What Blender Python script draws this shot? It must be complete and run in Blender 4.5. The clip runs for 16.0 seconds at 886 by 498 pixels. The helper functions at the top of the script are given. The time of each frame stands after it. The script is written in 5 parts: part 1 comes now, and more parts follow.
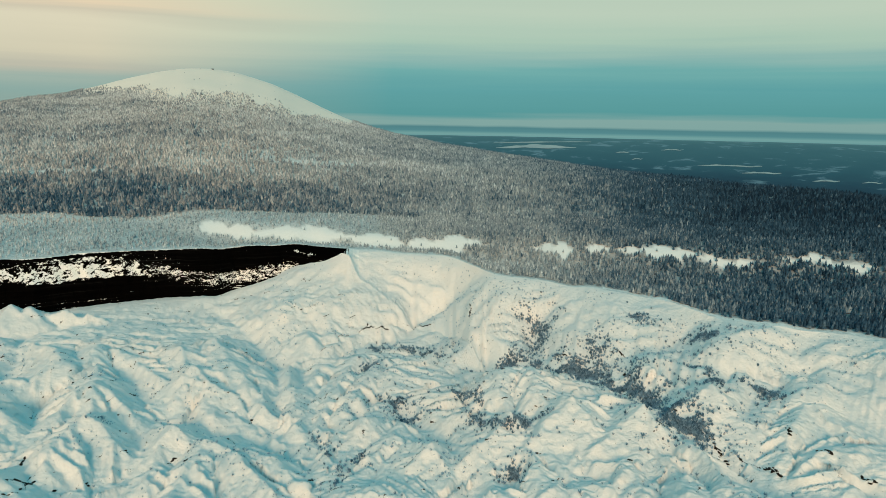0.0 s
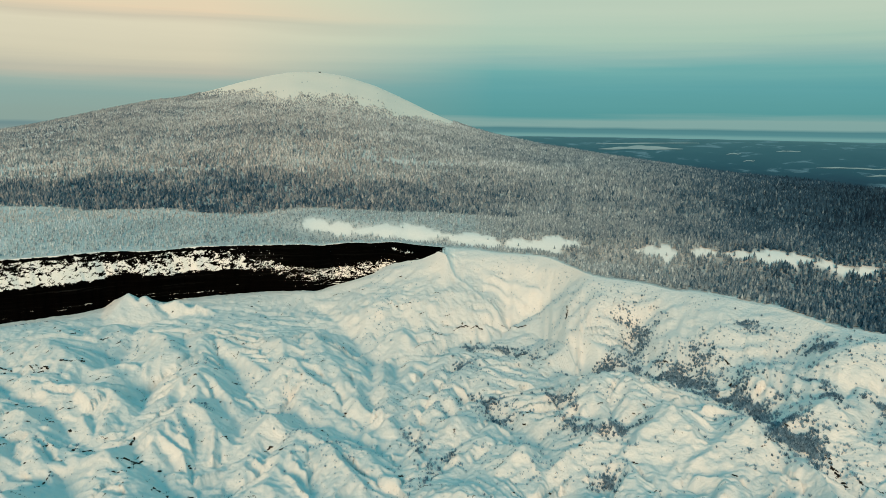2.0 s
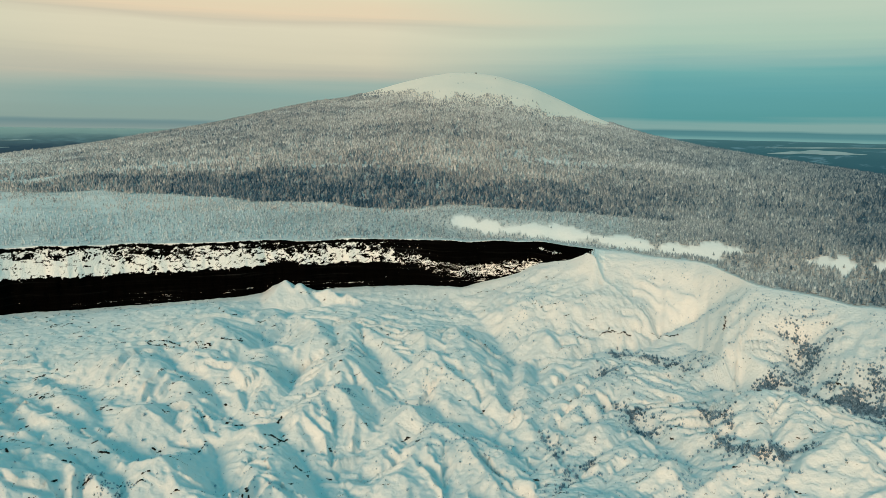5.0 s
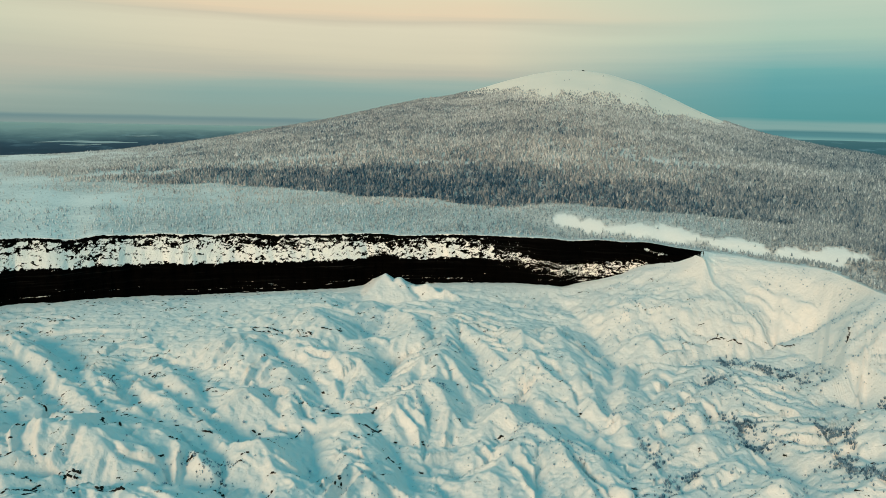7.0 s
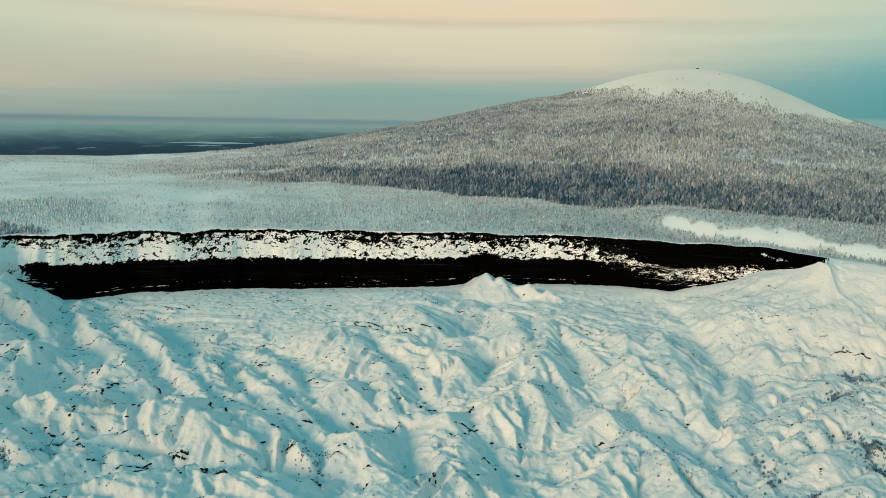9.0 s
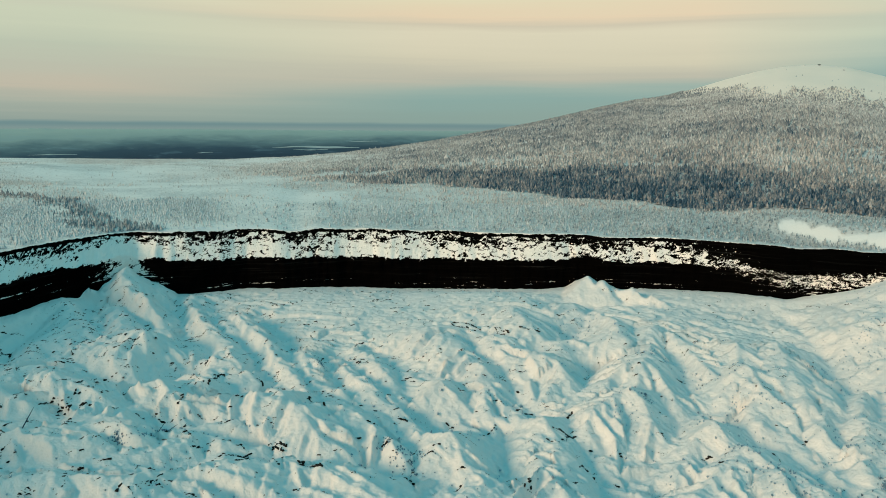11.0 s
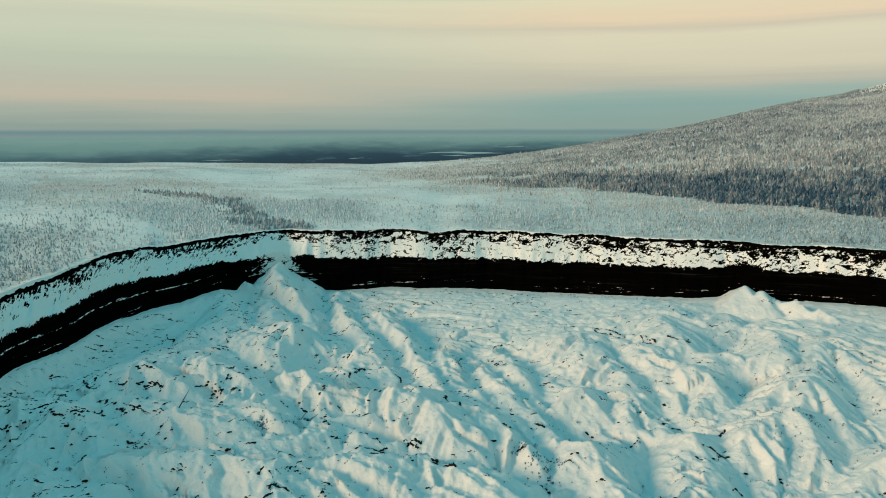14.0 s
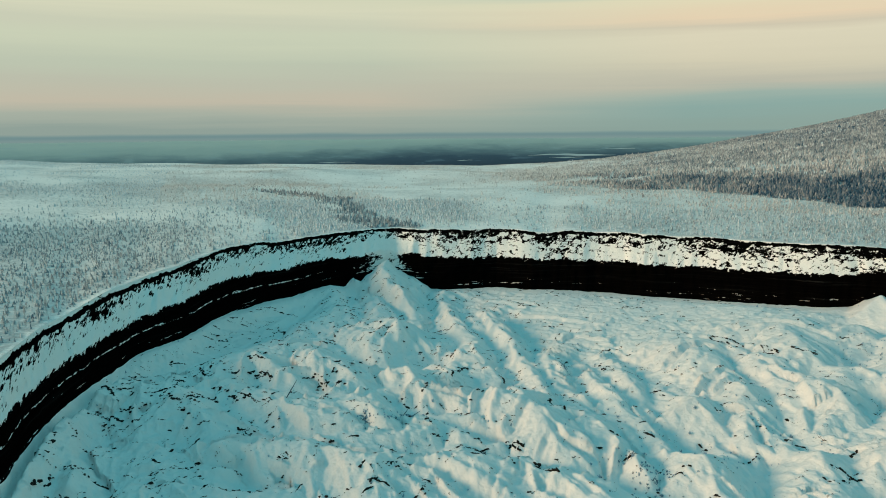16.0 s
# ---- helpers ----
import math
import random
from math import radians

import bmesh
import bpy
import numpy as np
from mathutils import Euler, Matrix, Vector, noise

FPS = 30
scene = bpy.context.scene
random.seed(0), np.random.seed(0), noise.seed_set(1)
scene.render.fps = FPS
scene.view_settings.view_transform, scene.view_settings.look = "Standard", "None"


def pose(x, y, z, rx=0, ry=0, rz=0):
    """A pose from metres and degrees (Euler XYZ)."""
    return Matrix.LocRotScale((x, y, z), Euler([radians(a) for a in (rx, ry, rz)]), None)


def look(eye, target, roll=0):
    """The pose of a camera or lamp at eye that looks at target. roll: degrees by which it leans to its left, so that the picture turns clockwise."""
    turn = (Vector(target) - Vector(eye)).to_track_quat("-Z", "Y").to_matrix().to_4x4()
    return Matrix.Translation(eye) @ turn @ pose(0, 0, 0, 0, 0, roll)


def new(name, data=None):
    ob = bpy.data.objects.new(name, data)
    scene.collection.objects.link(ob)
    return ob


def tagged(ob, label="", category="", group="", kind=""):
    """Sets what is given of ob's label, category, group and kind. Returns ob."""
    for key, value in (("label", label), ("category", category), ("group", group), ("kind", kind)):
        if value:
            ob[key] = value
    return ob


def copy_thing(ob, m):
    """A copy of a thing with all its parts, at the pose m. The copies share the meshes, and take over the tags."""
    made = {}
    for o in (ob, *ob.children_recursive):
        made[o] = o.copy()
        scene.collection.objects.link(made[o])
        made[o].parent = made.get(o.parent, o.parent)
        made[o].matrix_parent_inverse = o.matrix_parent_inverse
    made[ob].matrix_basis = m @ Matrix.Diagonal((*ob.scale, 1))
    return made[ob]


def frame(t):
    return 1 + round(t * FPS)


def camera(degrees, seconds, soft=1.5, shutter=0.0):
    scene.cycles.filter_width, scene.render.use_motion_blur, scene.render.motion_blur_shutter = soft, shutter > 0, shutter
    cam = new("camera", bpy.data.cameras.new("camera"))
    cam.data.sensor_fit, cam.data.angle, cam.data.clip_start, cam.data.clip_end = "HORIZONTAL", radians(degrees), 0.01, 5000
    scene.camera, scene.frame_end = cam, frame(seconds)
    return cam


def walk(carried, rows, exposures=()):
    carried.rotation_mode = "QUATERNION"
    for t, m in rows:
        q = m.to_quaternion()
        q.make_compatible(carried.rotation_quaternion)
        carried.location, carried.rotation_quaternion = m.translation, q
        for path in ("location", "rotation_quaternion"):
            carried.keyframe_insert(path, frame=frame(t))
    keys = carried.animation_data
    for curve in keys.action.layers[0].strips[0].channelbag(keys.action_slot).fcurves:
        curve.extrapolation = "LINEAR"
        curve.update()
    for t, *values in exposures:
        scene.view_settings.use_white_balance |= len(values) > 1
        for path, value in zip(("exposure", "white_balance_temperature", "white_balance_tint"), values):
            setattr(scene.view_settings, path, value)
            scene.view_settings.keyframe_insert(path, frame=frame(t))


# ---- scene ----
cam = camera(62.7, 16.0, 0.75)
# seconds, place, then yaw, pitch and roll
PATH = [
    (0.0, 0.00, 0.00, 200.00, 7.01, -9.81, -1.00),
    (0.5, 0.39, 1.40, 199.28, 9.00, -9.80, -0.98),
    (1.0, 0.70, 2.81, 198.55, 10.98, -9.83, -0.88),
    (1.5, 0.92, 4.25, 197.80, 12.91, -9.83, -0.78),
    (2.0, 1.06, 5.70, 197.04, 14.85, -9.80, -0.78),
    (2.5, 1.12, 7.16, 196.26, 16.79, -9.81, -0.83),
    (3.0, 1.10, 8.62, 195.47, 18.76, -9.82, -0.82),
    (3.5, 1.01, 10.09, 194.67, 20.73, -9.83, -0.95),
    (4.0, 0.85, 11.57, 193.86, 22.74, -9.82, -1.01),
    (6.5, -0.95, 18.84, 189.69, 32.86, -10.01, -1.29),
    (7.0, -1.50, 20.26, 188.84, 34.89, -10.08, -1.32),
    (7.5, -2.09, 21.65, 187.99, 36.92, -10.09, -1.28),
    (8.0, -2.74, 23.02, 187.13, 38.95, -10.10, -1.18),
    (8.5, -3.44, 24.36, 186.27, 41.03, -10.11, -1.18),
    (9.0, -4.19, 25.67, 185.40, 43.08, -10.11, -1.12),
    (11.5, -8.54, 31.67, 181.11, 52.93, -9.87, -0.43),
    (12.0, -9.52, 32.73, 180.25, 54.85, -9.82, -0.37),
    (12.5, -10.53, 33.74, 179.41, 56.72, -9.76, -0.22),
    (13.0, -11.56, 34.69, 178.57, 58.58, -9.64, -0.03),
    (13.5, -12.62, 35.59, 177.73, 60.48, -9.57, -0.07),
    (14.0, -13.71, 36.42, 176.91, 62.31, -9.49, 0.05),
    (14.5, -14.81, 37.19, 176.09, 64.18, -9.43, 0.18),
    (15.0, -15.93, 37.89, 175.28, 66.02, -9.35, 0.32),
    (15.5, -17.07, 38.52, 174.49, 68.17, -9.27, 0.43),
    (16.0, -18.22, 39.07, 173.70, 70.75, -9.25, 0.41),
]
walk(cam, [(t, pose(x, y, z, 90 + p, r, w)) for t, x, y, z, w, p, r in PATH])

# ---- light -------------------------------------------------------------
SUN_AZ, SUN_EL = 183.0, 19.5          # bearing from +y towards -x, and height
sun_dir = Vector((-math.sin(radians(SUN_AZ)) * math.cos(radians(SUN_EL)), math.cos(radians(SUN_AZ)) * math.cos(radians(SUN_EL)), math.sin(radians(SUN_EL))))
sun = new("sun", bpy.data.lights.new("sun", "SUN"))
sun.data.energy, sun.data.angle, sun.data.color = 2.85, radians(18), (1.0, 0.65, 0.37)
sun.matrix_world = look(sun_dir * 100, (0, 0, 0))


def link(nt, a, b):
    nt.links.new(a, b)


def node(nt, kind, **kw):
    n = nt.nodes.new(kind)
    for k, v in kw.items():
        if k in n.inputs:
            n.inputs[k].default_value = v
    return n


def math_node(nt, op, a, b=None, c=None, clamp=False):
    n = nt.nodes.new("ShaderNodeMath")
    n.operation, n.use_clamp = op, clamp
    for i, v in enumerate((a, b, c)):
        if v is None:
            continue
        if isinstance(v, (int, float)):
            n.inputs[i].default_value = v
        else:
            nt.links.new(v, n.inputs[i])
    return n.outputs[0]


def ramp(nt, fac, stops, interp="LINEAR"):
    n = nt.nodes.new("ShaderNodeValToRGB")
    n.color_ramp.interpolation = interp
    els = n.color_ramp.elements
    while len(els) < len(stops):
        els.new(0.5)
    for e, (p, c) in zip(els, stops):
        e.position, e.color = p, (*c, 1)
    nt.links.new(fac, n.inputs[0])
    return n.outputs[0]


def mix(nt, fac, a, b, blend="MIX"):
    n = nt.nodes.new("ShaderNodeMix")
    n.data_type, n.blend_type = "RGBA", blend
    for sock, v in ((n.inputs[0], fac), (n.inputs[6], a), (n.inputs[7], b)):
        if isinstance(v, (int, float)):
            sock.default_value = v
        elif isinstance(v, tuple):
            sock.default_value = (*v, 1)
        else:
            nt.links.new(v, sock)
    return n.outputs[2]


def noise_tex(nt, vec, scale, detail=4, rough=0.55, dist=0.0):
    n = nt.nodes.new("ShaderNodeTexNoise")
    n.inputs["Scale"].default_value, n.inputs["Detail"].default_value = scale, detail
    n.inputs["Roughness"].default_value, n.inputs["Distortion"].default_value = rough, dist
    if vec is not None:
        nt.links.new(vec, n.inputs["Vector"])
    return n.outputs["Fac"]


def scaled(nt, vec, s):
    n = nt.nodes.new("ShaderNodeMapping")
    n.inputs["Scale"].default_value = s
    nt.links.new(vec, n.inputs["Vector"])
    return n.outputs[0]


# sky: clear teal air under thin warm layered cloud
world = bpy.data.worlds.new("world")
scene.world = world
world.use_nodes = True
wt = world.node_tree
wt.nodes.clear()
sky = wt.nodes.new("ShaderNodeTexSky")
sky.sky_type, sky.sun_disc = "NISHITA", False
sky.sun_elevation, sky.sun_rotation = radians(SUN_EL), radians(-SUN_AZ)
co = wt.nodes.new("ShaderNodeTexCoord")
sep = wt.nodes.new("ShaderNodeSeparateXYZ")
link(wt, co.outputs["Generated"], sep.inputs[0])
up = sep.outputs[2]
# height in the ramps: 0 to 0.8 for the lowest ten degrees, then up to the zenith
stripes = noise_tex(wt, scaled(wt, co.outputs["Generated"], (1.3, 1.3, 42.0)), 1.5, 4, 0.55, 0.25)
drift = noise_tex(wt, scaled(wt, co.outputs["Generated"], (1.6, 1.6, 6.0)), 1.2, 2, 0.4, 0.2)
lift = math_node(wt, "ADD", up, math_node(wt, "MULTIPLY_ADD", stripes, 0.030, -0.015))
lift = math_node(wt, "ADD", lift, math_node(wt, "MULTIPLY_ADD", drift, 0.030, -0.015))
h = math_node(wt, "MINIMUM", math_node(wt, "MULTIPLY", lift, 4.608), math_node(wt, "MULTIPLY_ADD", lift, 0.242, 0.758), clamp=True)


def srgb(r, g, b):
    """Linear values of a colour as a screen shows it."""
    return tuple(((c / 255 + 0.055) / 1.055) ** 2.4 for c in (r, g, b))


ZENITH = (0.088, 0.42, 0.487)
teal = ramp(wt, h, [(0.02, srgb(128, 168, 164)), (0.07, srgb(76, 152, 155)), (0.20, srgb(82, 158, 162)), (0.32, srgb(104, 170, 168)), (0.40, srgb(140, 182, 174)), (0.50, srgb(172, 200, 180)), (0.66, srgb(190, 208, 186)), (0.80, srgb(186, 205, 184)), (0.89, ZENITH), (1.0, ZENITH)])
cream = ramp(wt, h, [(0.02, srgb(140, 166, 158)), (0.12, srgb(138, 170, 164)), (0.20, srgb(156, 178, 168)), (0.27, srgb(190, 188, 170)), (0.38, srgb(214, 207, 180)), (0.52, srgb(224, 216, 187)), (0.58, srgb(212, 202, 176)), (0.64, srgb(234, 213, 179)), (0.76, srgb(230, 222, 186)), (0.89, ZENITH), (1.0, ZENITH)])
grey = ramp(wt, h, [(0.02, srgb(146, 164, 156)), (0.10, srgb(168, 178, 165)), (0.19, srgb(196, 189, 170)), (0.30, srgb(191, 193, 174)), (0.40, srgb(192, 200, 178)), (0.54, srgb(206, 212, 185)), (0.62, srgb(206, 209, 184)), (0.72, srgb(219, 219, 190)), (0.80, srgb(214, 216, 186)), (0.89, ZENITH), (1.0, ZENITH)])
# bearing from +y towards -x: teal air to the right of the hill, cream over it, greyer towards the plain
bearing = math_node(wt, "MULTIPLY", math_node(wt, "ARCTAN2", math_node(wt, "MULTIPLY", sep.outputs[0], -1.0), sep.outputs[1]), 57.2958)
warm = math_node(wt, "MULTIPLY_ADD", bearing, 0.0476, -0.52, clamp=True)
plain_side = math_node(wt, "MULTIPLY_ADD", bearing, 0.042, -2.2, clamp=True)
cloud = mix(wt, plain_side, mix(wt, warm, teal, cream), grey)
# hills and snowy plains at the edge of sight
ridge = math_node(wt, "ADD", up, math_node(wt, "MULTIPLY_ADD", noise_tex(wt, scaled(wt, co.outputs["Generated"], (1, 1, 0.0)), 9.0, 3, 0.5), 0.004, -0.002))
land = math_node(wt, "MULTIPLY_ADD", ridge, -300.0, -0.4, clamp=True)
depth = math_node(wt, "MULTIPLY", up, -32.0, clamp=True)
far_teal = ramp(wt, depth, [(0.0, srgb(92, 146, 148)), (0.14, srgb(74, 130, 136)), (0.30, srgb(78, 136, 142)), (0.42, srgb(112, 162, 160)), (0.60, srgb(100, 152, 156)), (0.68, srgb(52, 104, 122)), (1.0, srgb(60, 108, 130))])
far_grey = ramp(wt, depth, [(0.0, srgb(122, 152, 152)), (0.20, srgb(112, 143, 145)), (0.45, srgb(136, 157, 153)), (0.75, srgb(128, 152, 150)), (1.0, srgb(112, 140, 144))])
cloud = mix(wt, land, cloud, mix(wt, warm, far_teal, far_grey))
bg = node(wt, "ShaderNodeBackground", Strength=1.0)
sky_part = mix(wt, 1.0, sky.outputs[0], (0.07, 0.07, 0.07), "MULTIPLY")
tot = mix(wt, 0.92, sky_part, cloud)
link(wt, tot, bg.inputs[0])
wo = wt.nodes.new("ShaderNodeOutputWorld")
link(wt, bg.outputs[0], wo.inputs[0])


# ---- noise -------------------------------------------------------------
LUT = np.random.RandomState(7).rand(4096)


def vnoise(x, y, seed=0):
    """Smooth value noise, -1 to 1."""
    xi, yi = np.floor(x).astype(np.int64), np.floor(y).astype(np.int64)
    fx, fy = x - xi, y - yi
    fx, fy = fx * fx * fx * (fx * (fx * 6 - 15) + 10), fy * fy * fy * (fy * (fy * 6 - 15) + 10)

    def cell(i, j):
        return LUT[(i * 1619 + j * 31337 + seed * 6971 + (i * j) % 911) & 4095]
    a, b, c, d = cell(xi, yi), cell(xi + 1, yi), cell(xi, yi + 1), cell(xi + 1, yi + 1)
    return 2 * ((a * (1 - fx) + b * fx) * (1 - fy) + (c * (1 - fx) + d * fx) * fy) - 1


def fbm(x, y, size, octaves=4, seed=0, gain=0.5):
    out, amp = 0, 1
    for k in range(octaves):
        out = out + amp * vnoise(x / size + 17.3 * k, y / size - 9.1 * k, seed + k)
        size, amp = size * 0.5, amp * gain
    return out


def smooth(e0, e1, x):
    t = np.clip((x - e0) / (e1 - e0), 0, 1)
    return t * t * (3 - 2 * t)


# ---- plan: bearings (degrees from +y towards -x) and ranges from the middle of the flight ----
CX, CY = -5.0, 22.0
RIM_A = [-260, -200, -140, -90, -60, -40, -24.8, -21, -17, -14.7, -12.5, -9.3, -5.3, -1.1, 2.7, 4.1, 5.1, 8.1, 11, 14.7, 16.5, 19, 21, 25, 30, 36, 40, 47, 52, 58, 62, 66, 69, 73.7, 76.6, 79.4, 82.4, 85.9, 89.2, 91.5, 93.2, 94.9, 96.6, 98.1, 99.6, 104, 112]
RIM_R = [170, 250, 280, 330, 380, 440, 478, 476, 462, 480, 500, 524, 522, 560, 565, 598, 640, 672, 680, 712, 716, 732, 722, 714, 716, 712, 706, 706, 705, 706, 697, 690, 682, 681, 657, 632, 597, 560, 490, 462, 440, 411, 379, 348, 319, 262, 200]
RIM_A2, RIM_Z = [-260, -60, -24, -10, 4, 8, 14.6, 30, 58, 73, 83, 90, 95, 112], [90, 84, 78, 78, 78, 75, 74, 76, 79, 86, 89, 92.5, 90.5, 90]
BASE_A, BASE_BACK = [-260, -60, -24, -10, 3, 8, 12, 14, 15.5, 17, 22, 30, 43, 58, 70, 73, 76, 80, 86, 94, 112], [60, 60, 90, 110, 115, 100, 75, 45, 28, 24, 20, 18, 24, 30, 26, 28, 30, 32, 34, 34, 34]
HEAP_A, HEAP_Z = [-8, 3, 8, 11, 13, 14.3, 15.0, 15.4, 16.2, 17.3, 18.7, 19.5, 20.3, 22.3, 24.6, 27.3, 31], [20, 58, 68, 72, 73.5, 74.5, 75.5, 71.5, 66, 62, 56, 51, 46, 39, 33, 24, -20]
SHELF_A, SHELF_Z = [-8, 3, 8, 11, 14.5, 18.7, 22.3, 25, 28, 31], [10, 40, 45, 46, 47, 42, 36, 30, 22, -20]
CLIFF_A, CLIFF_K = [-260, 14.0, 15.0, 98, 112], [0, 0, 1, 1, 1]
# bearings -250 to -190: an unseen hill, added to shade the crater's left floor
FOOT_A, FOOT_R = [-250, -205, -190, -60, -24, -11, 4, 14, 24, 34, 43, 51, 65, 102, 107, 112], [330, 330, 640, 640, 700, 800, 900, 950, 980, 1020, 1100, 1200, 1300, 1300, 800, 330]
FOOT_Z = [95, 95, 84, 84, 80, 76, 70, 68, 68, 72, 76, 79, 82, 93, 95, 95]
TOP_A = [-250, -235, -215, -205, -190, -60, -25, -20.5, -16, -11.1, -5.6, -0.3, 4.1, 8.2, 10.8, 12.6, 14.4, 16.3, 18.2, 20, 22.4, 24.4, 26.3, 28, 30.1, 32.1, 34.3, 36.3, 38.5, 42, 44.7, 48, 51, 55, 59, 63, 67.5, 74, 87, 92.6, 98, 101, 106, 112]
TOP_R = [700, 600, 600, 650, 900, 900, 1143, 1249, 1370, 1497, 1660, 1802, 1902, 2010, 2084, 2143, 2210, 2329, 2440, 2505, 2561, 2587, 2562, 2534, 2498, 2453, 2401, 2353, 2301, 2220, 2172, 2113, 2054, 1985, 1937, 1912, 1900, 1900, 1900, 1900, 1900, 1900, 1500, 750]
TOP_Z = [122, 160, 186, 150, 95, 86, 95, 92, 88, 90, 94, 110, 125, 148, 167, 185, 208, 242, 282, 321, 355, 368, 365, 350, 324, 294, 266, 254, 232, 196, 172, 148, 128, 107, 92, 82, 77, 80, 89, 95, 103, 112, 110, 112]
CLEAR_A, CLEAR_R = [-40, -24, -21.6, -18.8, -15.4, -12, -8, -3.6, -1.3, 4.1, 7.9, 10.6, 14.3, 17, 21.5, 25.2], [700, 722, 730, 700, 693, 705, 708, 690, 716, 708, 735, 730, 763, 795, 815, 885]
BARE_A, BARE_R = [13.4, 14.1, 15.2, 16.3, 17.3, 18.3, 19.5, 21.4, 23.5, 25.9, 27.8, 29.2, 31.5, 33, 34.4], [4000, 2147, 2105, 2100, 2040, 1927, 1975, 2005, 2025, 1990, 2000, 2145, 2350, 2420, 4000]
FAR_R, FAR_Z, VALLEY_Z = 4900.0, 122.0, -60.0


def polar(x, y):
    a = np.degrees(np.arctan2(-(x - CX), y - CY))
    a = np.where(a > 112, a - 360, a)
    return a, np.hypot(x - CX, y - CY)


def place(a, r):
    return CX - r * np.sin(np.radians(a)), CY + r * np.cos(np.radians(a))


BEAR = np.arange(-262, 115, 0.1)


def eased(a, at, values, width):
    """Values by bearing, with the corners of the table rounded off over some degrees."""
    n = int(width / 0.2) * 2 + 1
    v = np.pad(np.interp(BEAR, at, values), n // 2, "edge")
    return np.interp(a, BEAR, np.convolve(v, np.ones(n) / n, "valid"))


def rim_r(a):
    return eased(a, RIM_A, RIM_R, 1.0) + (eased(a, RIM_A, RIM_R, 4.0) - eased(a, RIM_A, RIM_R, 1.0)) * smooth(14, 10, a) + 5 * vnoise(a * 0.35, a * 0, 3) + 0.4 * vnoise(a * 1.7, a * 0, 5)


def rim_z(a):
    return np.interp(a, RIM_A2, RIM_Z) + 1.2 * vnoise(a * 0.5, a * 0 + 3, 4)


def base_r(a):
    return rim_r(a) - eased(a, BASE_A, BASE_BACK, 3.0) + 1.5 * vnoise(a * 0.6, a * 0 + 9, 6) + 1.0 * vnoise(a * 3.7, a * 0 + 5, 8)


# height of the floor along the foot of the headwall
FEET_A = [14, 22, 26, 33, 42, 50, 58, 62, 66.5, 70.8, 72.7, 75, 76.5, 78.5, 81.5, 85, 89, 92.8, 94.5, 97.5, 104]
FEET_Z = [26, 30, 34, 32, 29, 26, 28.5, 32, 33, 35, 38, 34, 42, 50, 48.5, 50, 54, 57, 60, 62, 62]
# mean height of the crater floor, from a few spot heights
SPOT_A = [(-300, 350, 32), (-360, 352, 34), (-390, 350, 31), (-442, 379, 31), (-340, 290, 27), (-405, 189, 34), (-439, 271, 27), (-490, 222, 38), (-536, 268, 31), (-328, 169, 41), (-309, 212, 33), (-262, 213, 31), (-288, 130, 40), (-304, 100, 47), (-337, 78, 51), (-381, 52, 54), (-443, 78, 54), (-442, 119, 52), (-275, 271, 17), (-235, 342, 27), (-220, 432, 28), (-223, 501, 25)]
SPOT_B = [(-470, 458, 36), (-317, 514, 30), (-420, 553, 30), (-163, 349, 18), (-164, 315, 19), (-171, 389, 21), (-176, 536, 20), (-131, 502, 15), (-215, 610, 20), (-140, 610, 24), (-95, 680, 40), (-258, 169, 36), (-644, 235, 28), (-560, 120, 44), (-55, 362, 28), (-95, 396, 18), (0, 400, 44), (31, 391, 52), (17, 544, 46), (90, 420, 66), (0, 200, 26), (150, 250, 56), (-120, -60, 40), (-373, 0, 52)]


def floor_mean(x, y):
    num, den = 0, 0
    for px, py, pz in SPOT_A + SPOT_B:
        w = 1 / ((x - px) ** 2 + (y - py) ** 2 + 900) ** 1.6
        num, den = num + w * pz, den + w
    return num / den


# crest lines of the eroded spurs, in plan
CREST_A = [
    [(-523, 244), (-475, 236), (-447, 234), (-411, 224), (-384, 218), (-355, 210), (-338, 208)],
    [(-426, 249), (-391, 235), (-365, 225), (-345, 221), (-323, 215)],
    [(-378, 255), (-350, 246), (-330, 243), (-312, 238), (-298, 236), (-282, 233), (-270, 229)],
    [(-384, 272), (-374, 275), (-356, 271), (-338, 263), (-320, 254)],
    [(-389, 345), (-365, 334), (-341, 323), (-325, 319), (-306, 308), (-290, 301), (-273, 296), (-260, 291)],
    [(-311, 261), (-317, 281), (-309, 281)],
    [(-341, 175), (-326, 179), (-328, 186), (-316, 186), (-297, 184), (-277, 183)],
    [(-319, 200), (-312, 215), (-295, 215), (-274, 214), (-264, 212)],
]
# crest lines of the eroded spurs, in plan
CREST_B = [
    [(-254, 224), (-255, 234), (-242, 231), (-224, 222)],
    [(-294, 274), (-274, 261), (-243, 239)],
    [(-300, 301), (-283, 286), (-250, 263)],
    [(-247, 293), (-233, 286), (-215, 274), (-193, 257)],
    [(-248, 292), (-244, 280), (-233, 263)],
    [(-226, 264), (-205, 252), (-188, 242)],
    [(-308, 474), (-286, 439), (-264, 402), (-243, 361)],
    [(-266, 406), (-265, 377), (-264, 352)],
    [(-262, 404), (-233, 384), (-219, 375)],
    [(-243, 358), (-243, 339), (-241, 321), (-234, 307)],
    [(-242, 360), (-220, 346), (-202, 336)],
    [(-291, 473), (-257, 450), (-224, 422)],
    [(-251, 484), (-221, 441), (-205, 420)],
    [(-222, 443), (-218, 410)],
    [(-220, 442), (-188, 411), (-168, 396)],
]
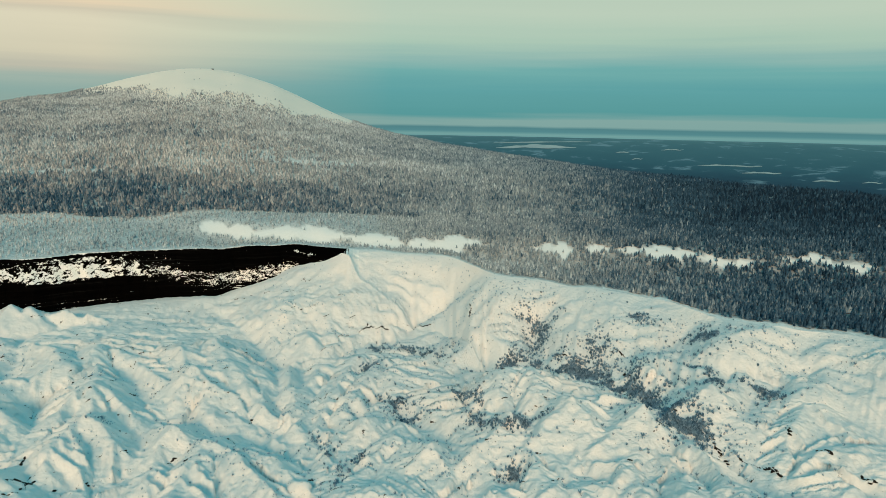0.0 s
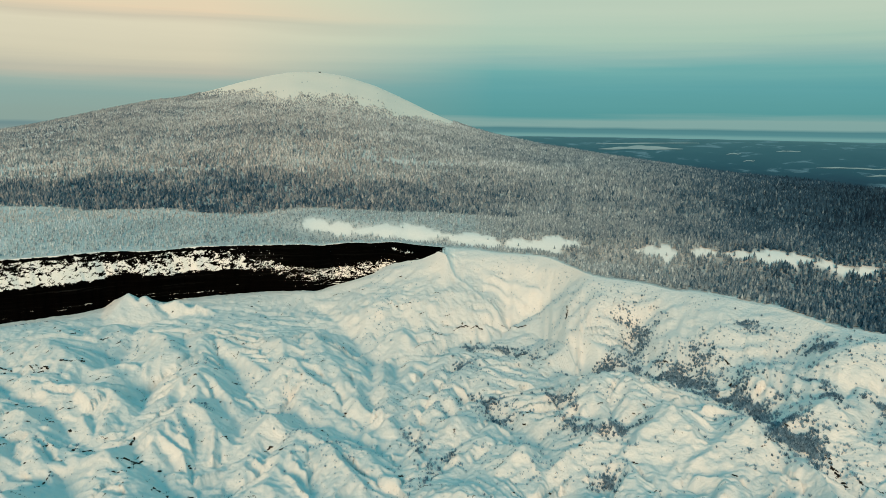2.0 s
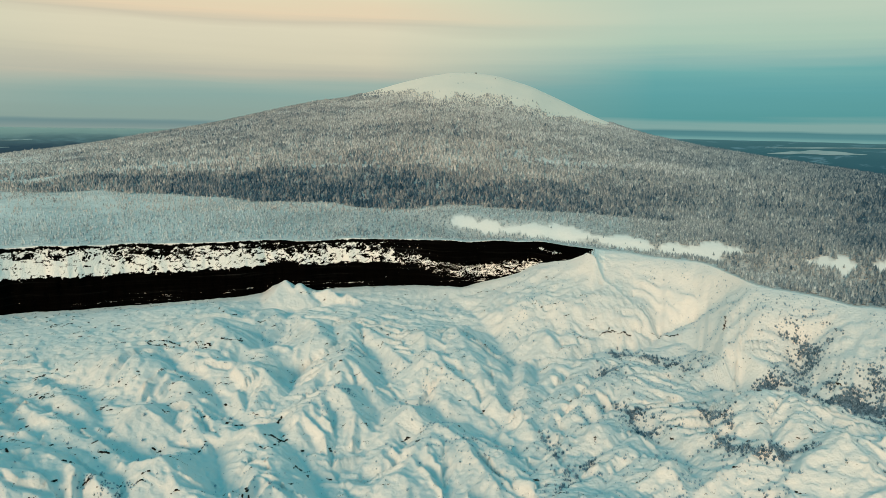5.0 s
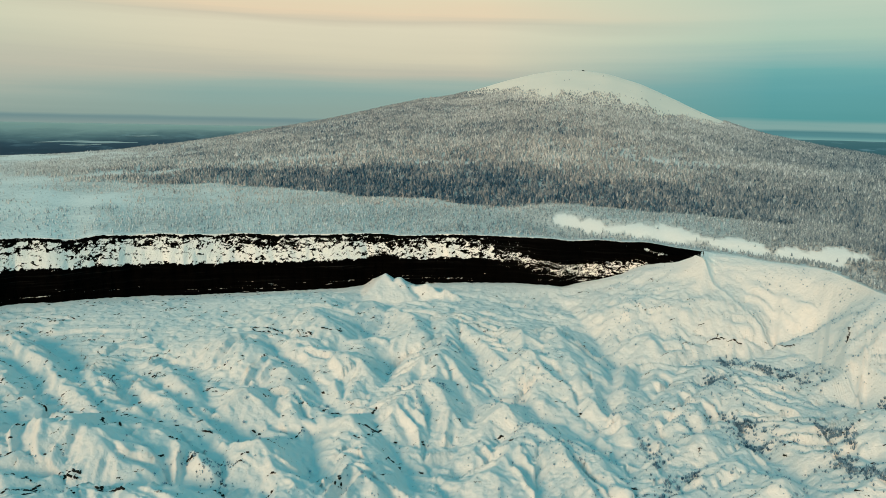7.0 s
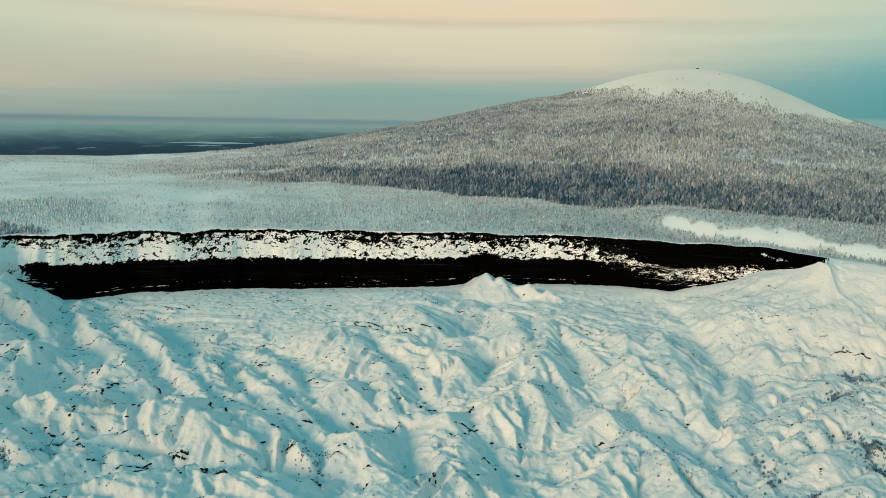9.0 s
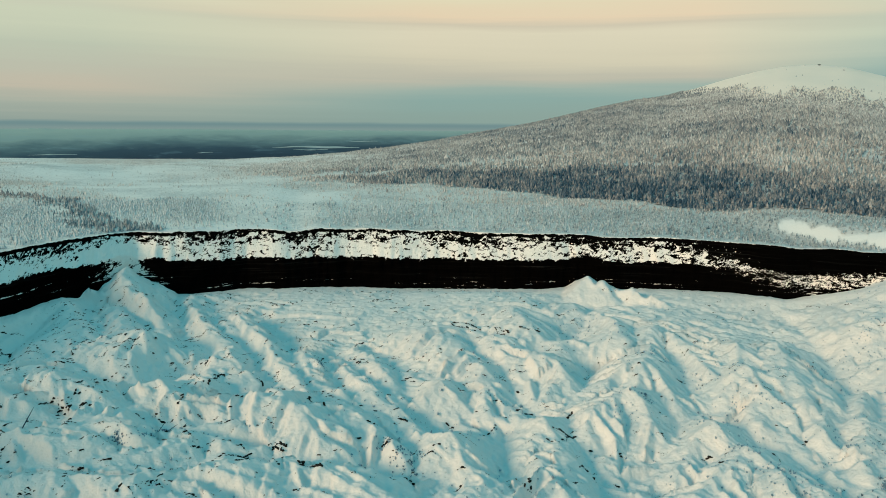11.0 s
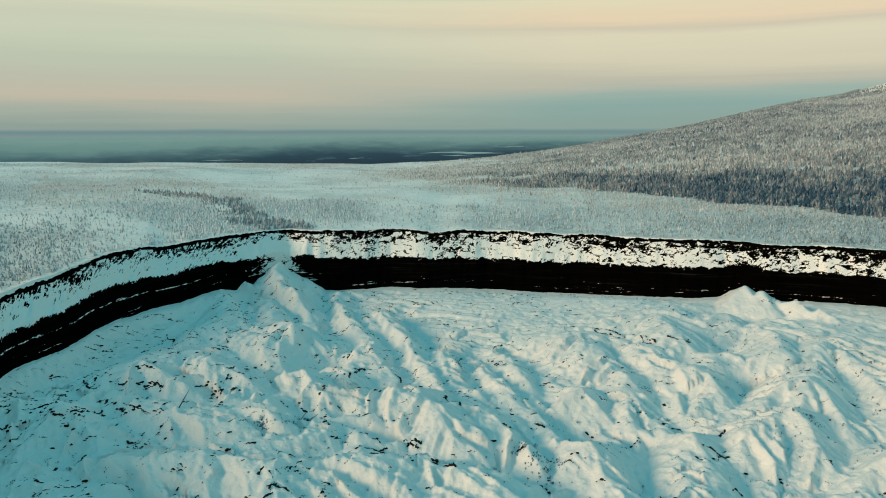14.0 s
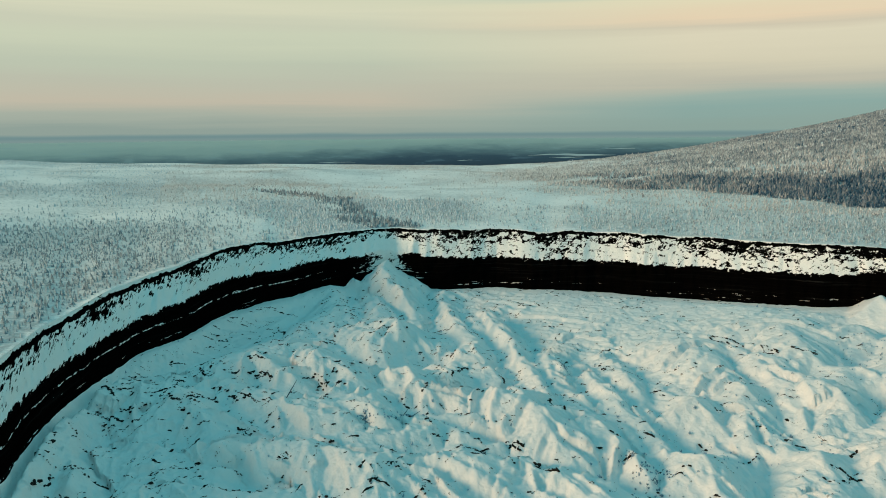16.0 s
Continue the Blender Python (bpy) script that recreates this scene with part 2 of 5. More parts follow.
# crest lines of the eroded spurs, in plan
CREST_C = [
    [(-194, 361), (-191, 336), (-182, 311)],
    [(-193, 361), (-175, 358), (-158, 354), (-140, 347), (-126, 340), (-110, 323)],
    [(-168, 352), (-165, 318), (-160, 291)],
    [(-167, 353), (-152, 345), (-135, 325), (-116, 306)],
    [(-233, 505), (-201, 462), (-172, 430)],
    [(-377, 490), (-329, 455), (-304, 429)],
    [(-398, 418), (-353, 395), (-333, 396)],
    [(-356, 354), (-328, 344)],
    [(-311, 350), (-295, 357), (-263, 337)],
    [(-272, 309), (-273, 328)],
    [(-182, 471), (-166, 430), (-159, 405)],
    [(-170, 491), (-158, 452), (-150, 434)],
    [(-151, 501), (-144, 447), (-136, 408)],
    [(-123, 512), (-126, 459), (-122, 406), (-117, 373)],
    [(-105, 496), (-107, 453), (-110, 407)],
]
# crest lines of the eroded spurs, in plan
CREST_D = [
    [(-78, 392), (-89, 385), (-101, 377), (-102, 350), (-103, 332)],
    [(-40, 351), (-46, 341), (-60, 347), (-66, 333), (-66, 297)],
    [(-40, 351), (-27, 340), (-14, 321), (-7, 298)],
    [(-83, 440), (-66, 422), (-44, 387), (-30, 377)],
    [(-91, 379), (-93, 361), (-92, 325)],
    [(-73, 384), (-74, 344), (-75, 313)],
    [(-30, 378), (-8, 362), (2, 359), (13, 337), (25, 315), (30, 295)],
    [(-8, 360), (-13, 344), (-15, 324)],
    [(-11, 426), (1, 436), (10, 388), (14, 375)],
    [(-11, 426), (-16, 399), (-19, 390)],
    [(22, 368), (34, 375), (48, 364), (55, 340), (57, 331)],
    [(27, 366), (32, 349), (36, 335)],
]
# crest lines of the eroded spurs, in plan
CREST_E = [
    [(57, 361), (67, 358), (76, 345), (81, 321), (85, 293), (88, 277)],
    [(62, 354), (60, 337), (62, 316)],
    [(88, 364), (97, 375), (105, 376), (101, 361)],
    [(-41, 520), (-34, 523), (-13, 500), (7, 491)],
    [(27, 466), (39, 479), (58, 455)],
    [(60, 445), (74, 434), (88, 422), (93, 409)],
    [(103, 426), (118, 434), (134, 444), (148, 455)],
    [(64, 332), (68, 311), (66, 282)],
    [(129, 389), (113, 362), (104, 339)],
    [(151, 386), (126, 345), (114, 320)],
    [(120, 312), (129, 323), (142, 322)],
    [(-120, 499), (-130, 461), (-133, 422), (-130, 385)],
    [(-96, 483), (-85, 450), (-80, 404)],
]
# crest lines of the eroded spurs, in plan
CREST_F = [
    [(-214, 581), (-199, 596), (-162, 594), (-144, 598)],
    [(-214, 581), (-215, 556)],
    [(-195, 594), (-172, 542)],
    [(-179, 591), (-149, 548)],
    [(-114, 598), (-133, 576), (-149, 546)],
    [(-117, 589), (-101, 580)],
    [(4, 336), (9, 317), (16, 298)],
    [(35, 324), (45, 319), (51, 306), (53, 289)],
    [(-347, -18), (-321, -11), (-294, -6)],
    [(-338, 14), (-353, 25), (-354, 30), (-339, 37), (-322, 42)],
    [(-317, 1), (-300, 14), (-299, 23), (-289, 33), (-279, 42)],
]
# crest lines of the eroded spurs, in plan
CREST_G = [
    [(-304, 44), (-304, 54), (-296, 62), (-297, 73), (-292, 81), (-287, 87), (-278, 92), (-272, 97), (-275, 109), (-274, 122), (-270, 137), (-267, 153), (-270, 159), (-258, 161), (-253, 173), (-247, 182)],
    [(-356, 58), (-336, 76), (-321, 86), (-315, 95)],
    [(-722, 192), (-632, 185), (-507, 169), (-450, 160)],
    [(-606, 236), (-538, 223), (-479, 208), (-446, 204), (-429, 204)],
    [(-376, 137), (-375, 143), (-354, 143), (-344, 146)],
    [(-378, 170), (-395, 181), (-388, 188)],
    [(-327, 179), (-331, 188), (-315, 187), (-305, 188), (-293, 191)],
    [(-308, 88), (-310, 94), (-303, 102), (-303, 117), (-306, 128)],
]
# crest lines of the eroded spurs, in plan
CREST_H = [
    [(-321, 138), (-313, 144), (-300, 147)],
    [(-686, 152), (-560, 143), (-501, 141)],
    [(-344, 98), (-330, 108), (-318, 113)],
    [(-393, 98), (-372, 112), (-353, 119)],
    [(-373, -9), (-375, 8), (-362, 20)],
    [(-280, 26), (-273, 36), (-268, 45)],
    [(-550, 242), (-482, 226)],
    [(-397, 66), (-372, 83)],
]
# gully lines between them, in plan
GULLY_A = [
    [(-496, 228), (-446, 222), (-387, 211), (-350, 205), (-334, 209)],
    [(-523, 262), (-467, 257), (-395, 232), (-347, 219), (-326, 221), (-311, 229)],
    [(-422, 264), (-382, 250), (-349, 240), (-323, 236), (-301, 234), (-281, 228)],
    [(-426, 276), (-367, 265), (-336, 259), (-310, 253), (-281, 244)],
    [(-407, 300), (-385, 296), (-357, 279), (-329, 267), (-311, 262), (-282, 250)],
    [(-382, 357), (-350, 338), (-332, 338), (-302, 321), (-279, 312), (-255, 303), (-240, 299), (-222, 294), (-206, 283)],
    [(-270, 222), (-255, 220), (-238, 216), (-224, 216)],
    [(-398, 185), (-362, 184), (-347, 193)],
    [(-322, 277), (-297, 268), (-282, 251)],
]
# gully lines between them, in plan
GULLY_B = [
    [(-296, 389), (-273, 356), (-268, 334)],
    [(-272, 452), (-243, 421), (-219, 399), (-213, 372)],
    [(-223, 385), (-210, 354), (-197, 324), (-182, 299)],
    [(-229, 425), (-214, 393)],
    [(-208, 384), (-189, 376), (-168, 372), (-153, 375), (-136, 367)],
    [(-178, 406), (-163, 399), (-151, 394), (-126, 373)],
    [(-204, 282), (-186, 267)],
    [(-342, 416), (-371, 476), (-404, 524)],
    [(-336, 382), (-346, 412)],
    [(-253, 271), (-222, 244)],
    [(-193, 328), (-184, 304)],
    [(-236, 370), (-218, 367)],
    [(-180, 483), (-163, 441)],
    [(-164, 506), (-151, 454)],
    [(-275, 632), (-247, 601), (-226, 589)],
    [(-143, 456), (-130, 408), (-115, 372), (-104, 328)],
]
# gully lines between them, in plan
GULLY_C = [
    [(-87, 441), (-71, 416), (-42, 374), (-25, 336), (-11, 315)],
    [(-93, 361), (-91, 332)],
    [(-18, 376), (-2, 357), (13, 342), (28, 316)],
    [(-16, 470), (25, 459), (50, 426), (70, 403), (77, 359), (86, 347), (97, 328), (106, 307)],
    [(2, 522), (10, 496), (15, 484)],
    [(-44, 615), (-67, 620), (-94, 608), (-100, 582)],
    [(117, 486), (98, 467), (78, 443)],
    [(103, 466), (101, 423), (107, 404), (92, 382)],
    [(16, 366), (21, 353), (41, 333)],
    [(50, 364), (53, 349), (59, 329), (59, 314)],
    [(-265, 606), (-227, 563), (-202, 529)],
    [(-141, 548), (-127, 569)],
    [(-41, 497), (-20, 474)],
]
# gully lines between them, in plan
GULLY_D = [
    [(101, 357), (120, 377), (138, 401)],
    [(102, 351), (108, 324), (114, 305)],
    [(-64, 339), (-72, 324)],
    [(171, 456), (160, 431), (159, 411)],
    [(-85, 381), (-89, 369), (-90, 326)],
    [(-187, 519), (-166, 449), (-149, 412)],
    [(-13, 341), (-6, 324)],
    [(-652, 236), (-533, 210), (-471, 199), (-442, 197)],
    [(-576, 249), (-486, 226), (-456, 223), (-428, 219), (-401, 216)],
    [(-701, 207), (-571, 188), (-495, 175)],
    [(-314, 84), (-303, 102), (-296, 119), (-299, 141), (-293, 154), (-280, 172), (-265, 191), (-256, 197)],
    [(-361, 118), (-336, 137), (-311, 145), (-299, 157)],
    [(-356, 45), (-340, 58), (-325, 67), (-314, 81)],
]
# gully lines between them, in plan
GULLY_E = [
    [(-335, 14), (-319, 32), (-322, 44)],
    [(-348, -9), (-324, 2), (-299, 12)],
    [(-377, -17), (-394, -2), (-422, 24), (-452, 55), (-537, 106), (-567, 128)],
    [(-447, 121), (-409, 129), (-406, 145), (-424, 172)],
    [(-369, 186), (-357, 194), (-340, 202)],
    [(-370, 72), (-361, 87), (-345, 100)],
    [(-295, 26), (-285, 42), (-282, 56)],
    [(-676, 161), (-556, 149), (-502, 147)],
    [(-347, 23), (-346, 35)],
]
# pointed spur ends: place, height over the crest
SPUR_ENDS = [(-241, 356, 6), (-264, 403, 6), (-220, 440, 6.5), (-192, 359, 7), (-167, 350, 7), (-315, 280, 6), (-246, 291, 6), (-252, 233, 5), (-427, 540, 10), (-413, 544, 8), (-322, 316, 4), (-89, 385, 7), (-46, 341, 7), (-9, 425, 6.5), (27, 368, 6.5), (60, 358, 6.5), (97, 375, 7), (-7, 361, 6.5), (-198, 595, 6), (-34, 522, 5), (-352, 28, 4), (-328, 186, 5), (-375, 143, 4)]
# the long ridges that stand over the floor: place and height along the top
BACKS = [
    [(-425, 542, 40), (-413, 544, 40), (-386, 551, 42), (-363, 554, 38), (-334, 557, 34), (-303, 559, 29), (-281, 560, 26), (-254, 564, 26), (-237, 561, 19)],
    [(-620, 197, 68), (-601, 191, 65), (-577, 193, 55), (-538, 193, 47), (-501, 191, 41), (-452, 187, 40)],
    [(-611, 167, 57), (-574, 174, 43), (-520, 177, 33)],
    [(-585, 229, 38), (-533, 226, 27), (-484, 225, 22)],
    [(-563, 261, 27), (-538, 261, 20), (-509, 263, 16), (-458, 255, 11), (-408, 244, 9)],
]


# steep-sided draws on the slumped slope: line in plan, depth, half width
DRAWS = [
    ([(-42, 619), (-55, 620), (-67, 620), (-84, 617), (-97, 605), (-102, 570)], 6, 12),
    ([(-270, 608), (-243, 578), (-216, 553)], 6, 12),
    ([(6, 531), (9, 511), (11, 484)], 5, 12),
]


def line_distance(x, y, line):
    """Distance to a broken line, and the length along it to the nearest point."""
    d, s, run = np.full(x.shape, 1e9), np.zeros(x.shape), 0.0
    for (ax, ay), (bx, by) in zip(line[:-1], line[1:]):
        ux, uy = bx - ax, by - ay
        size = math.hypot(ux, uy) + 1e-6
        t = ((x - ax) * ux + (y - ay) * uy) / size
        off = np.hypot(x - ax - np.clip(t / size, 0, 1) * ux, y - ay - np.clip(t / size, 0, 1) * uy)
        s = np.where(off < d, run + t, s)
        d, run = np.minimum(d, off), run + size
    return d, s


def ridges(x, y):
    """Planar-sided spurs between crests and gullies, with smaller ribs down their flanks."""
    wx = x + 1.5 * vnoise(x / 24, y / 24, 25) + 0.7 * vnoise(x / 8, y / 8, 27)
    wy = y + 1.5 * vnoise(x / 24, y / 24, 26) + 0.7 * vnoise(x / 8, y / 8, 28)
    top, low, along = np.full(x.shape, 1e9), np.full(x.shape, 1e9), np.zeros(x.shape)
    for k, line in enumerate(CREST_A + CREST_B + CREST_C + CREST_D + CREST_E + CREST_F + CREST_G + CREST_H):
        d, s = line_distance(wx, wy, line)
        along = np.where(d < top, s + 57.0 * k, along)
        top = np.minimum(top, d)
    for line in GULLY_A + GULLY_B + GULLY_C + GULLY_D + GULLY_E:
        low = np.minimum(low, line_distance(wx, wy, line)[0])
    span = top + low
    share = (np.sqrt(low * low + 2) - np.sqrt(top * top + 0.4)) / (span + 1.5)
    tall = 13.0 * (1 - np.exp(-span * 0.54 / 13.0))
    fade = np.exp(-(np.minimum(top, low) / 48) ** 2)
    flank = np.clip(4 * top * low / (span * span + 1), 0, 1)
    along = along - 1.1 * top
    rib = 2.5 * (0.38 - np.abs(vnoise(along / 13.0 + 0.2 * vnoise(x / 11, y / 11, 32), top / 70, 33))) + 0.8 * (0.38 - np.abs(vnoise(along / 5.5, top / 35, 34)))
    return fade * (share * tall * (1 + 0.25 * vnoise(x / 30, y / 30, 29)) + flank * np.minimum(0.14 * span, 3.2) * rib)


def spur_ends(x, y, z):
    """Raises pointed spur ends whose flat front face looks down into the crater."""
    wx, wy = x + 1.6 * vnoise(x / 17, y / 17, 45) + 0.7 * vnoise(x / 6, y / 6, 47), y + 1.6 * vnoise(x / 17, y / 17, 46) + 0.7 * vnoise(x / 6, y / 6, 48)
    for px, py, tall in SPUR_ENDS:
        far = math.hypot(px - CX, py - CY)
        fx, fy = (CX - px) / far, (CY - py) / far
        along, across = (wx - px) * fx + (wy - py) * fy, (wx - px) * fy - (wy - py) * fx
        top = float(floor_mean(np.array([px * 1.0]), np.array([py * 1.0]))[0]) + 5 + tall
        steep = 0.85 if tall > 7 else 0.7
        h = top - np.maximum(np.maximum(0.54 * along, steep * np.abs(across)), -0.5 * along) - z
        z = z + np.where(h > -12, 0.5 * (h + np.sqrt(h * h + 1.5)), 0)
    return z


def backs(x, y, z):
    """Long ridges: the height of the top falls evenly to both sides."""
    wx, wy = x + 3 * vnoise(x / 21, y / 21, 65) + 1.2 * vnoise(x / 8, y / 8, 67), y + 3 * vnoise(x / 21, y / 21, 66) + 1.2 * vnoise(x / 8, y / 8, 68)
    for line, steep in zip(BACKS, (0.85, 0.82, 0.7, 0.7, 0.7)):
        best = np.full(x.shape, -1e9)
        for (ax, ay, az), (bx, by, bz) in zip(line[:-1], line[1:]):
            ux, uy = bx - ax, by - ay
            t = np.clip(((wx - ax) * ux + (wy - ay) * uy) / (ux * ux + uy * uy), 0, 1)
            best = np.maximum(best, az + (bz - az) * t - 4 - steep * np.hypot(wx - ax - t * ux, wy - ay - t * uy))
        best = best + 6.0 * (0.4 - np.abs(vnoise(wx / 15, wy / 15, 69))) + 3.0 * (0.4 - np.abs(vnoise(wx / 5.5, wy / 5.5, 70))) - 1
        h = best - z
        z = z + np.where(h > -12, 0.5 * (h + np.sqrt(h * h + 2)), 0)
    return z


def draws(x, y):
    z = 0 * x
    for line, deep, wide in DRAWS:
        z = z - deep * np.exp(-(line_distance(x, y, line)[0] / wide) ** 1.5)
    return z


def floor_z(x, y):
    a, r = polar(x, y)
    foot = smooth(60, 6, base_r(a) - r) * smooth(18, 26, a)
    fade = smooth(50, 140, r) * smooth(-62, -36, a)
    plain_z = floor_mean(x, y)
    z = plain_z
    z = z + (np.interp(a, FEET_A, FEET_Z) - z) * foot
    # the slope of slumped earth that climbs to the rim where the headwall ends
    b = a + 0.8 * vnoise(x / 38, y / 38, 55) + 0.4 * vnoise(x / 13, y / 13, 56)
    back = base_r(a) - r
    tie = smooth(25, 4, back) * smooth(13.6, 14.6, a)
    head = rim_r(a) - 25 + (base_r(a) - rim_r(a) + 25) * smooth(13.5, 14.5, a)
    shelf, shelf_r = np.interp(b, SHELF_A, SHELF_Z), np.minimum(612 + 10 * vnoise(a * 0.5, a * 0, 57), head - 45)
    up = np.clip((r - shelf_r) / (head - shelf_r), 0, 1)
    heap = shelf + (np.interp(b + (a - b) * tie, HEAP_A, HEAP_Z) - shelf) * up ** 1.35 - 0.48 * np.maximum(shelf_r - r, 0) - z
    on_heap = smooth(-6, 6, heap)
    z = z + np.where(heap > -40, 0.5 * (heap + np.sqrt(heap * heap + 4)), 0)
    z = z + (ridges(x, y) * (1 - 0.4 * foot) * (1 - 0.6 * on_heap) + draws(x, y)) * (1 - tie)
    z = spur_ends(x, y, z)
    z = backs(x, y, z)
    z = z - 9 * smooth(91, 96, a) * np.exp(-((base_r(a) - r - 9) / 9) ** 2)
    return plain_z + (z + rills(x, y) * (1 - 0.7 * tie) * (1 + 0.5 * on_heap) - plain_z) * fade


def rills(x, y):
    """Fine ribs that run down towards the middle of the crater, and small hummocks."""
    wx, wy = x + 4 * vnoise(x / 40, y / 40, 21) + 1.5 * vnoise(x / 12, y / 12, 23), y + 4 * vnoise(x / 40, y / 40, 22) + 1.5 * vnoise(x / 12, y / 12, 24)
    a, r = polar(wx, wy)
    u = np.radians(a) * 430 + 0.35 * r
    z = 1.4 * (0.4 - np.abs(vnoise(u / 15, r / 70, 31))) + 0.7 * (0.4 - np.abs(vnoise(u / 7, r / 30, 35)))
    calm = 0.6 + 0.4 * vnoise(x / 60, y / 60, 39)
    z = z + calm * (0.9 * vnoise(wx / 14, wy / 14, 37) + 1.7 * (0.35 - np.abs(vnoise(wx / 7.2, wy / 7.2, 41)))) + 0.9 * (0.4 - np.abs(vnoise(x / 3.6, y / 3.6, 43)))
    return z + 0.22 * vnoise(x / 2.2, y / 2.2, 51)


def outer_z(a, r):
    """Plateau, hill and valley outside the crater's rim."""
    rr, rz = rim_r(a), rim_z(a)
    rf, zf = np.interp(a, FOOT_A, FOOT_R), np.interp(a, FOOT_A, FOOT_Z)
    rf = np.maximum(rf, rr + 60)
    rt, zt = np.interp(a, TOP_A, TOP_R), np.interp(a, TOP_A, TOP_Z)
    u = np.clip((r - rr) / (rf - rr), 0, 1)
    near = rz + (zf - rz) * u
    v = np.clip((r - rf) / (rt - rf), 0, 1)
    hill = zf + (zt - zf) * (0.82 * v + 0.18 * smooth(0, 1, v))
    w = np.clip((r - rt - 170) / 900, 0, 1)
    drop = zt + (VALLEY_Z - zt) * (w * w * (3 - 2 * w))
    far = VALLEY_Z + (FAR_Z - VALLEY_Z) * smooth(3000, FAR_R, r) ** 1.0
    z = np.where(r < rf, near, np.where(r < rt, hill, np.where(r < rt + 1070, drop, VALLEY_Z)))
    z = np.maximum(z, np.where(r > rt + 270, far, -999))
    bank = r - np.interp(a, CLEAR_A, CLEAR_R)
    z = z + (19 * smooth(-22, 6, bank + 6 * vnoise(a * 0.8, a * 0, 123)) - 9) * smooth(30, 25, a) * smooth(20, 60, r - rr) * smooth(400, 100, bank)
    x, y = place(a, r)
    amp = smooth(0, 120, r - rr)
    z = z + amp * (2.2 * fbm(x, y, 150, 3, 61) + smooth(250, 700, r - rr) * (7 * fbm(x, y, 420, 3, 71) + 5 * (0.4 - np.abs(vnoise(x / 190 + 0.3 * y / 190, y / 420, 75))) * smooth(70, 50, a)) * (1 - smooth(-300, 100, r - rt)))
    return z


# ---- the sheet of ground: floor rows, headwall rows, outer rows ----
AZ = np.concatenate([np.arange(-248, -34, 3.0), np.arange(-34, 86, 0.15), np.arange(86, 102, 0.075), np.arange(102, 108, 0.3), [110, 112.0]])
N_IN, N_FLOOR, N_WALL, N_OUT = 10, 332, 40, 170


def box_blur(z, n, axis):
    k = np.ones(2 * n + 1) / (2 * n + 1)
    pad = [(n, n) if i == axis else (0, 0) for i in range(2)]
    return np.apply_along_axis(lambda m: np.convolve(m, k, "valid"), axis, np.pad(z, pad, "edge"))


A1 = AZ[:, None]
RB, RR, RZ = base_r(AZ), rim_r(AZ), rim_z(AZ)
R_IN = np.minimum(220, 0.55 * RB)
q = np.linspace(0, 1, N_FLOOR - N_IN)
floor_rows = np.concatenate([np.linspace(0, 0.93, N_IN)[None, :] * R_IN[:, None], R_IN[:, None] * (RB / R_IN)[:, None] ** q[None, :]], axis=1)
FX, FY = place(A1, floor_rows)
FZ = floor_z(FX, FY)
q = np.linspace(0, 1, N_OUT)
out_rows = RR[:, None] * (FAR_R / RR)[:, None] ** q[None, :]
OX, OY = place(A1, out_rows)
OZ = outer_z(A1, out_rows)
OZs = box_blur(box_blur(box_blur(OZ, 2, 1), 2, 1), 3, 0)
keep = smooth(0.0, 0.06, q)[None, :]
OZ = OZ * (1 - keep) + OZs * keep
OZ[:, 0] = RZ
# headwall: a snowy slope under a bare lip, then the sheer dark face
q = np.linspace(0, 1, N_WALL)
K = np.interp(AZ, CLIFF_A, CLIFF_K)[:, None]
ZB = FZ[:, -1][:, None]
fr = np.interp(q, [0, 0.06, 0.5, 0.56, 0.95, 1.0], [0, 0.14, 0.26, 0.34, 0.97, 1.0])
fz = np.interp(q, [0, 0.06, 0.5, 0.56, 0.95, 1.0], [0, 0.02, 0.52, 0.55, 0.95, 1.0])
ease = q * q * (3 - 2 * q)
WR = RB[:, None] + (RR - RB)[:, None] * (K * fr + (1 - K) * q)
WZ = ZB + (RZ[:, None] - ZB) * (K * fz + (1 - K) * (0.5 * q + 0.5 * ease))
WX, WY = place(A1, WR)
edge = np.sin(np.pi * q)[None, :] ** 0.6
bump = fbm(WX + WZ, WY - WZ * 0.7, 7, 3, 81) * (1.5 + 1.0 * smooth(74, 80, A1)) + 0.8 * vnoise(A1 * 1.2, WZ / 12, 83)
WR = WR + edge * K * bump
WX, WY = place(A1, WR)
WZ = WZ + edge * (1 - K) * (ridges(WX, WY) * 0.9 + draws(WX, WY) + 1.2 * rills(WX, WY) + 3.0 * fbm(WX, WY, 70, 2, 91))


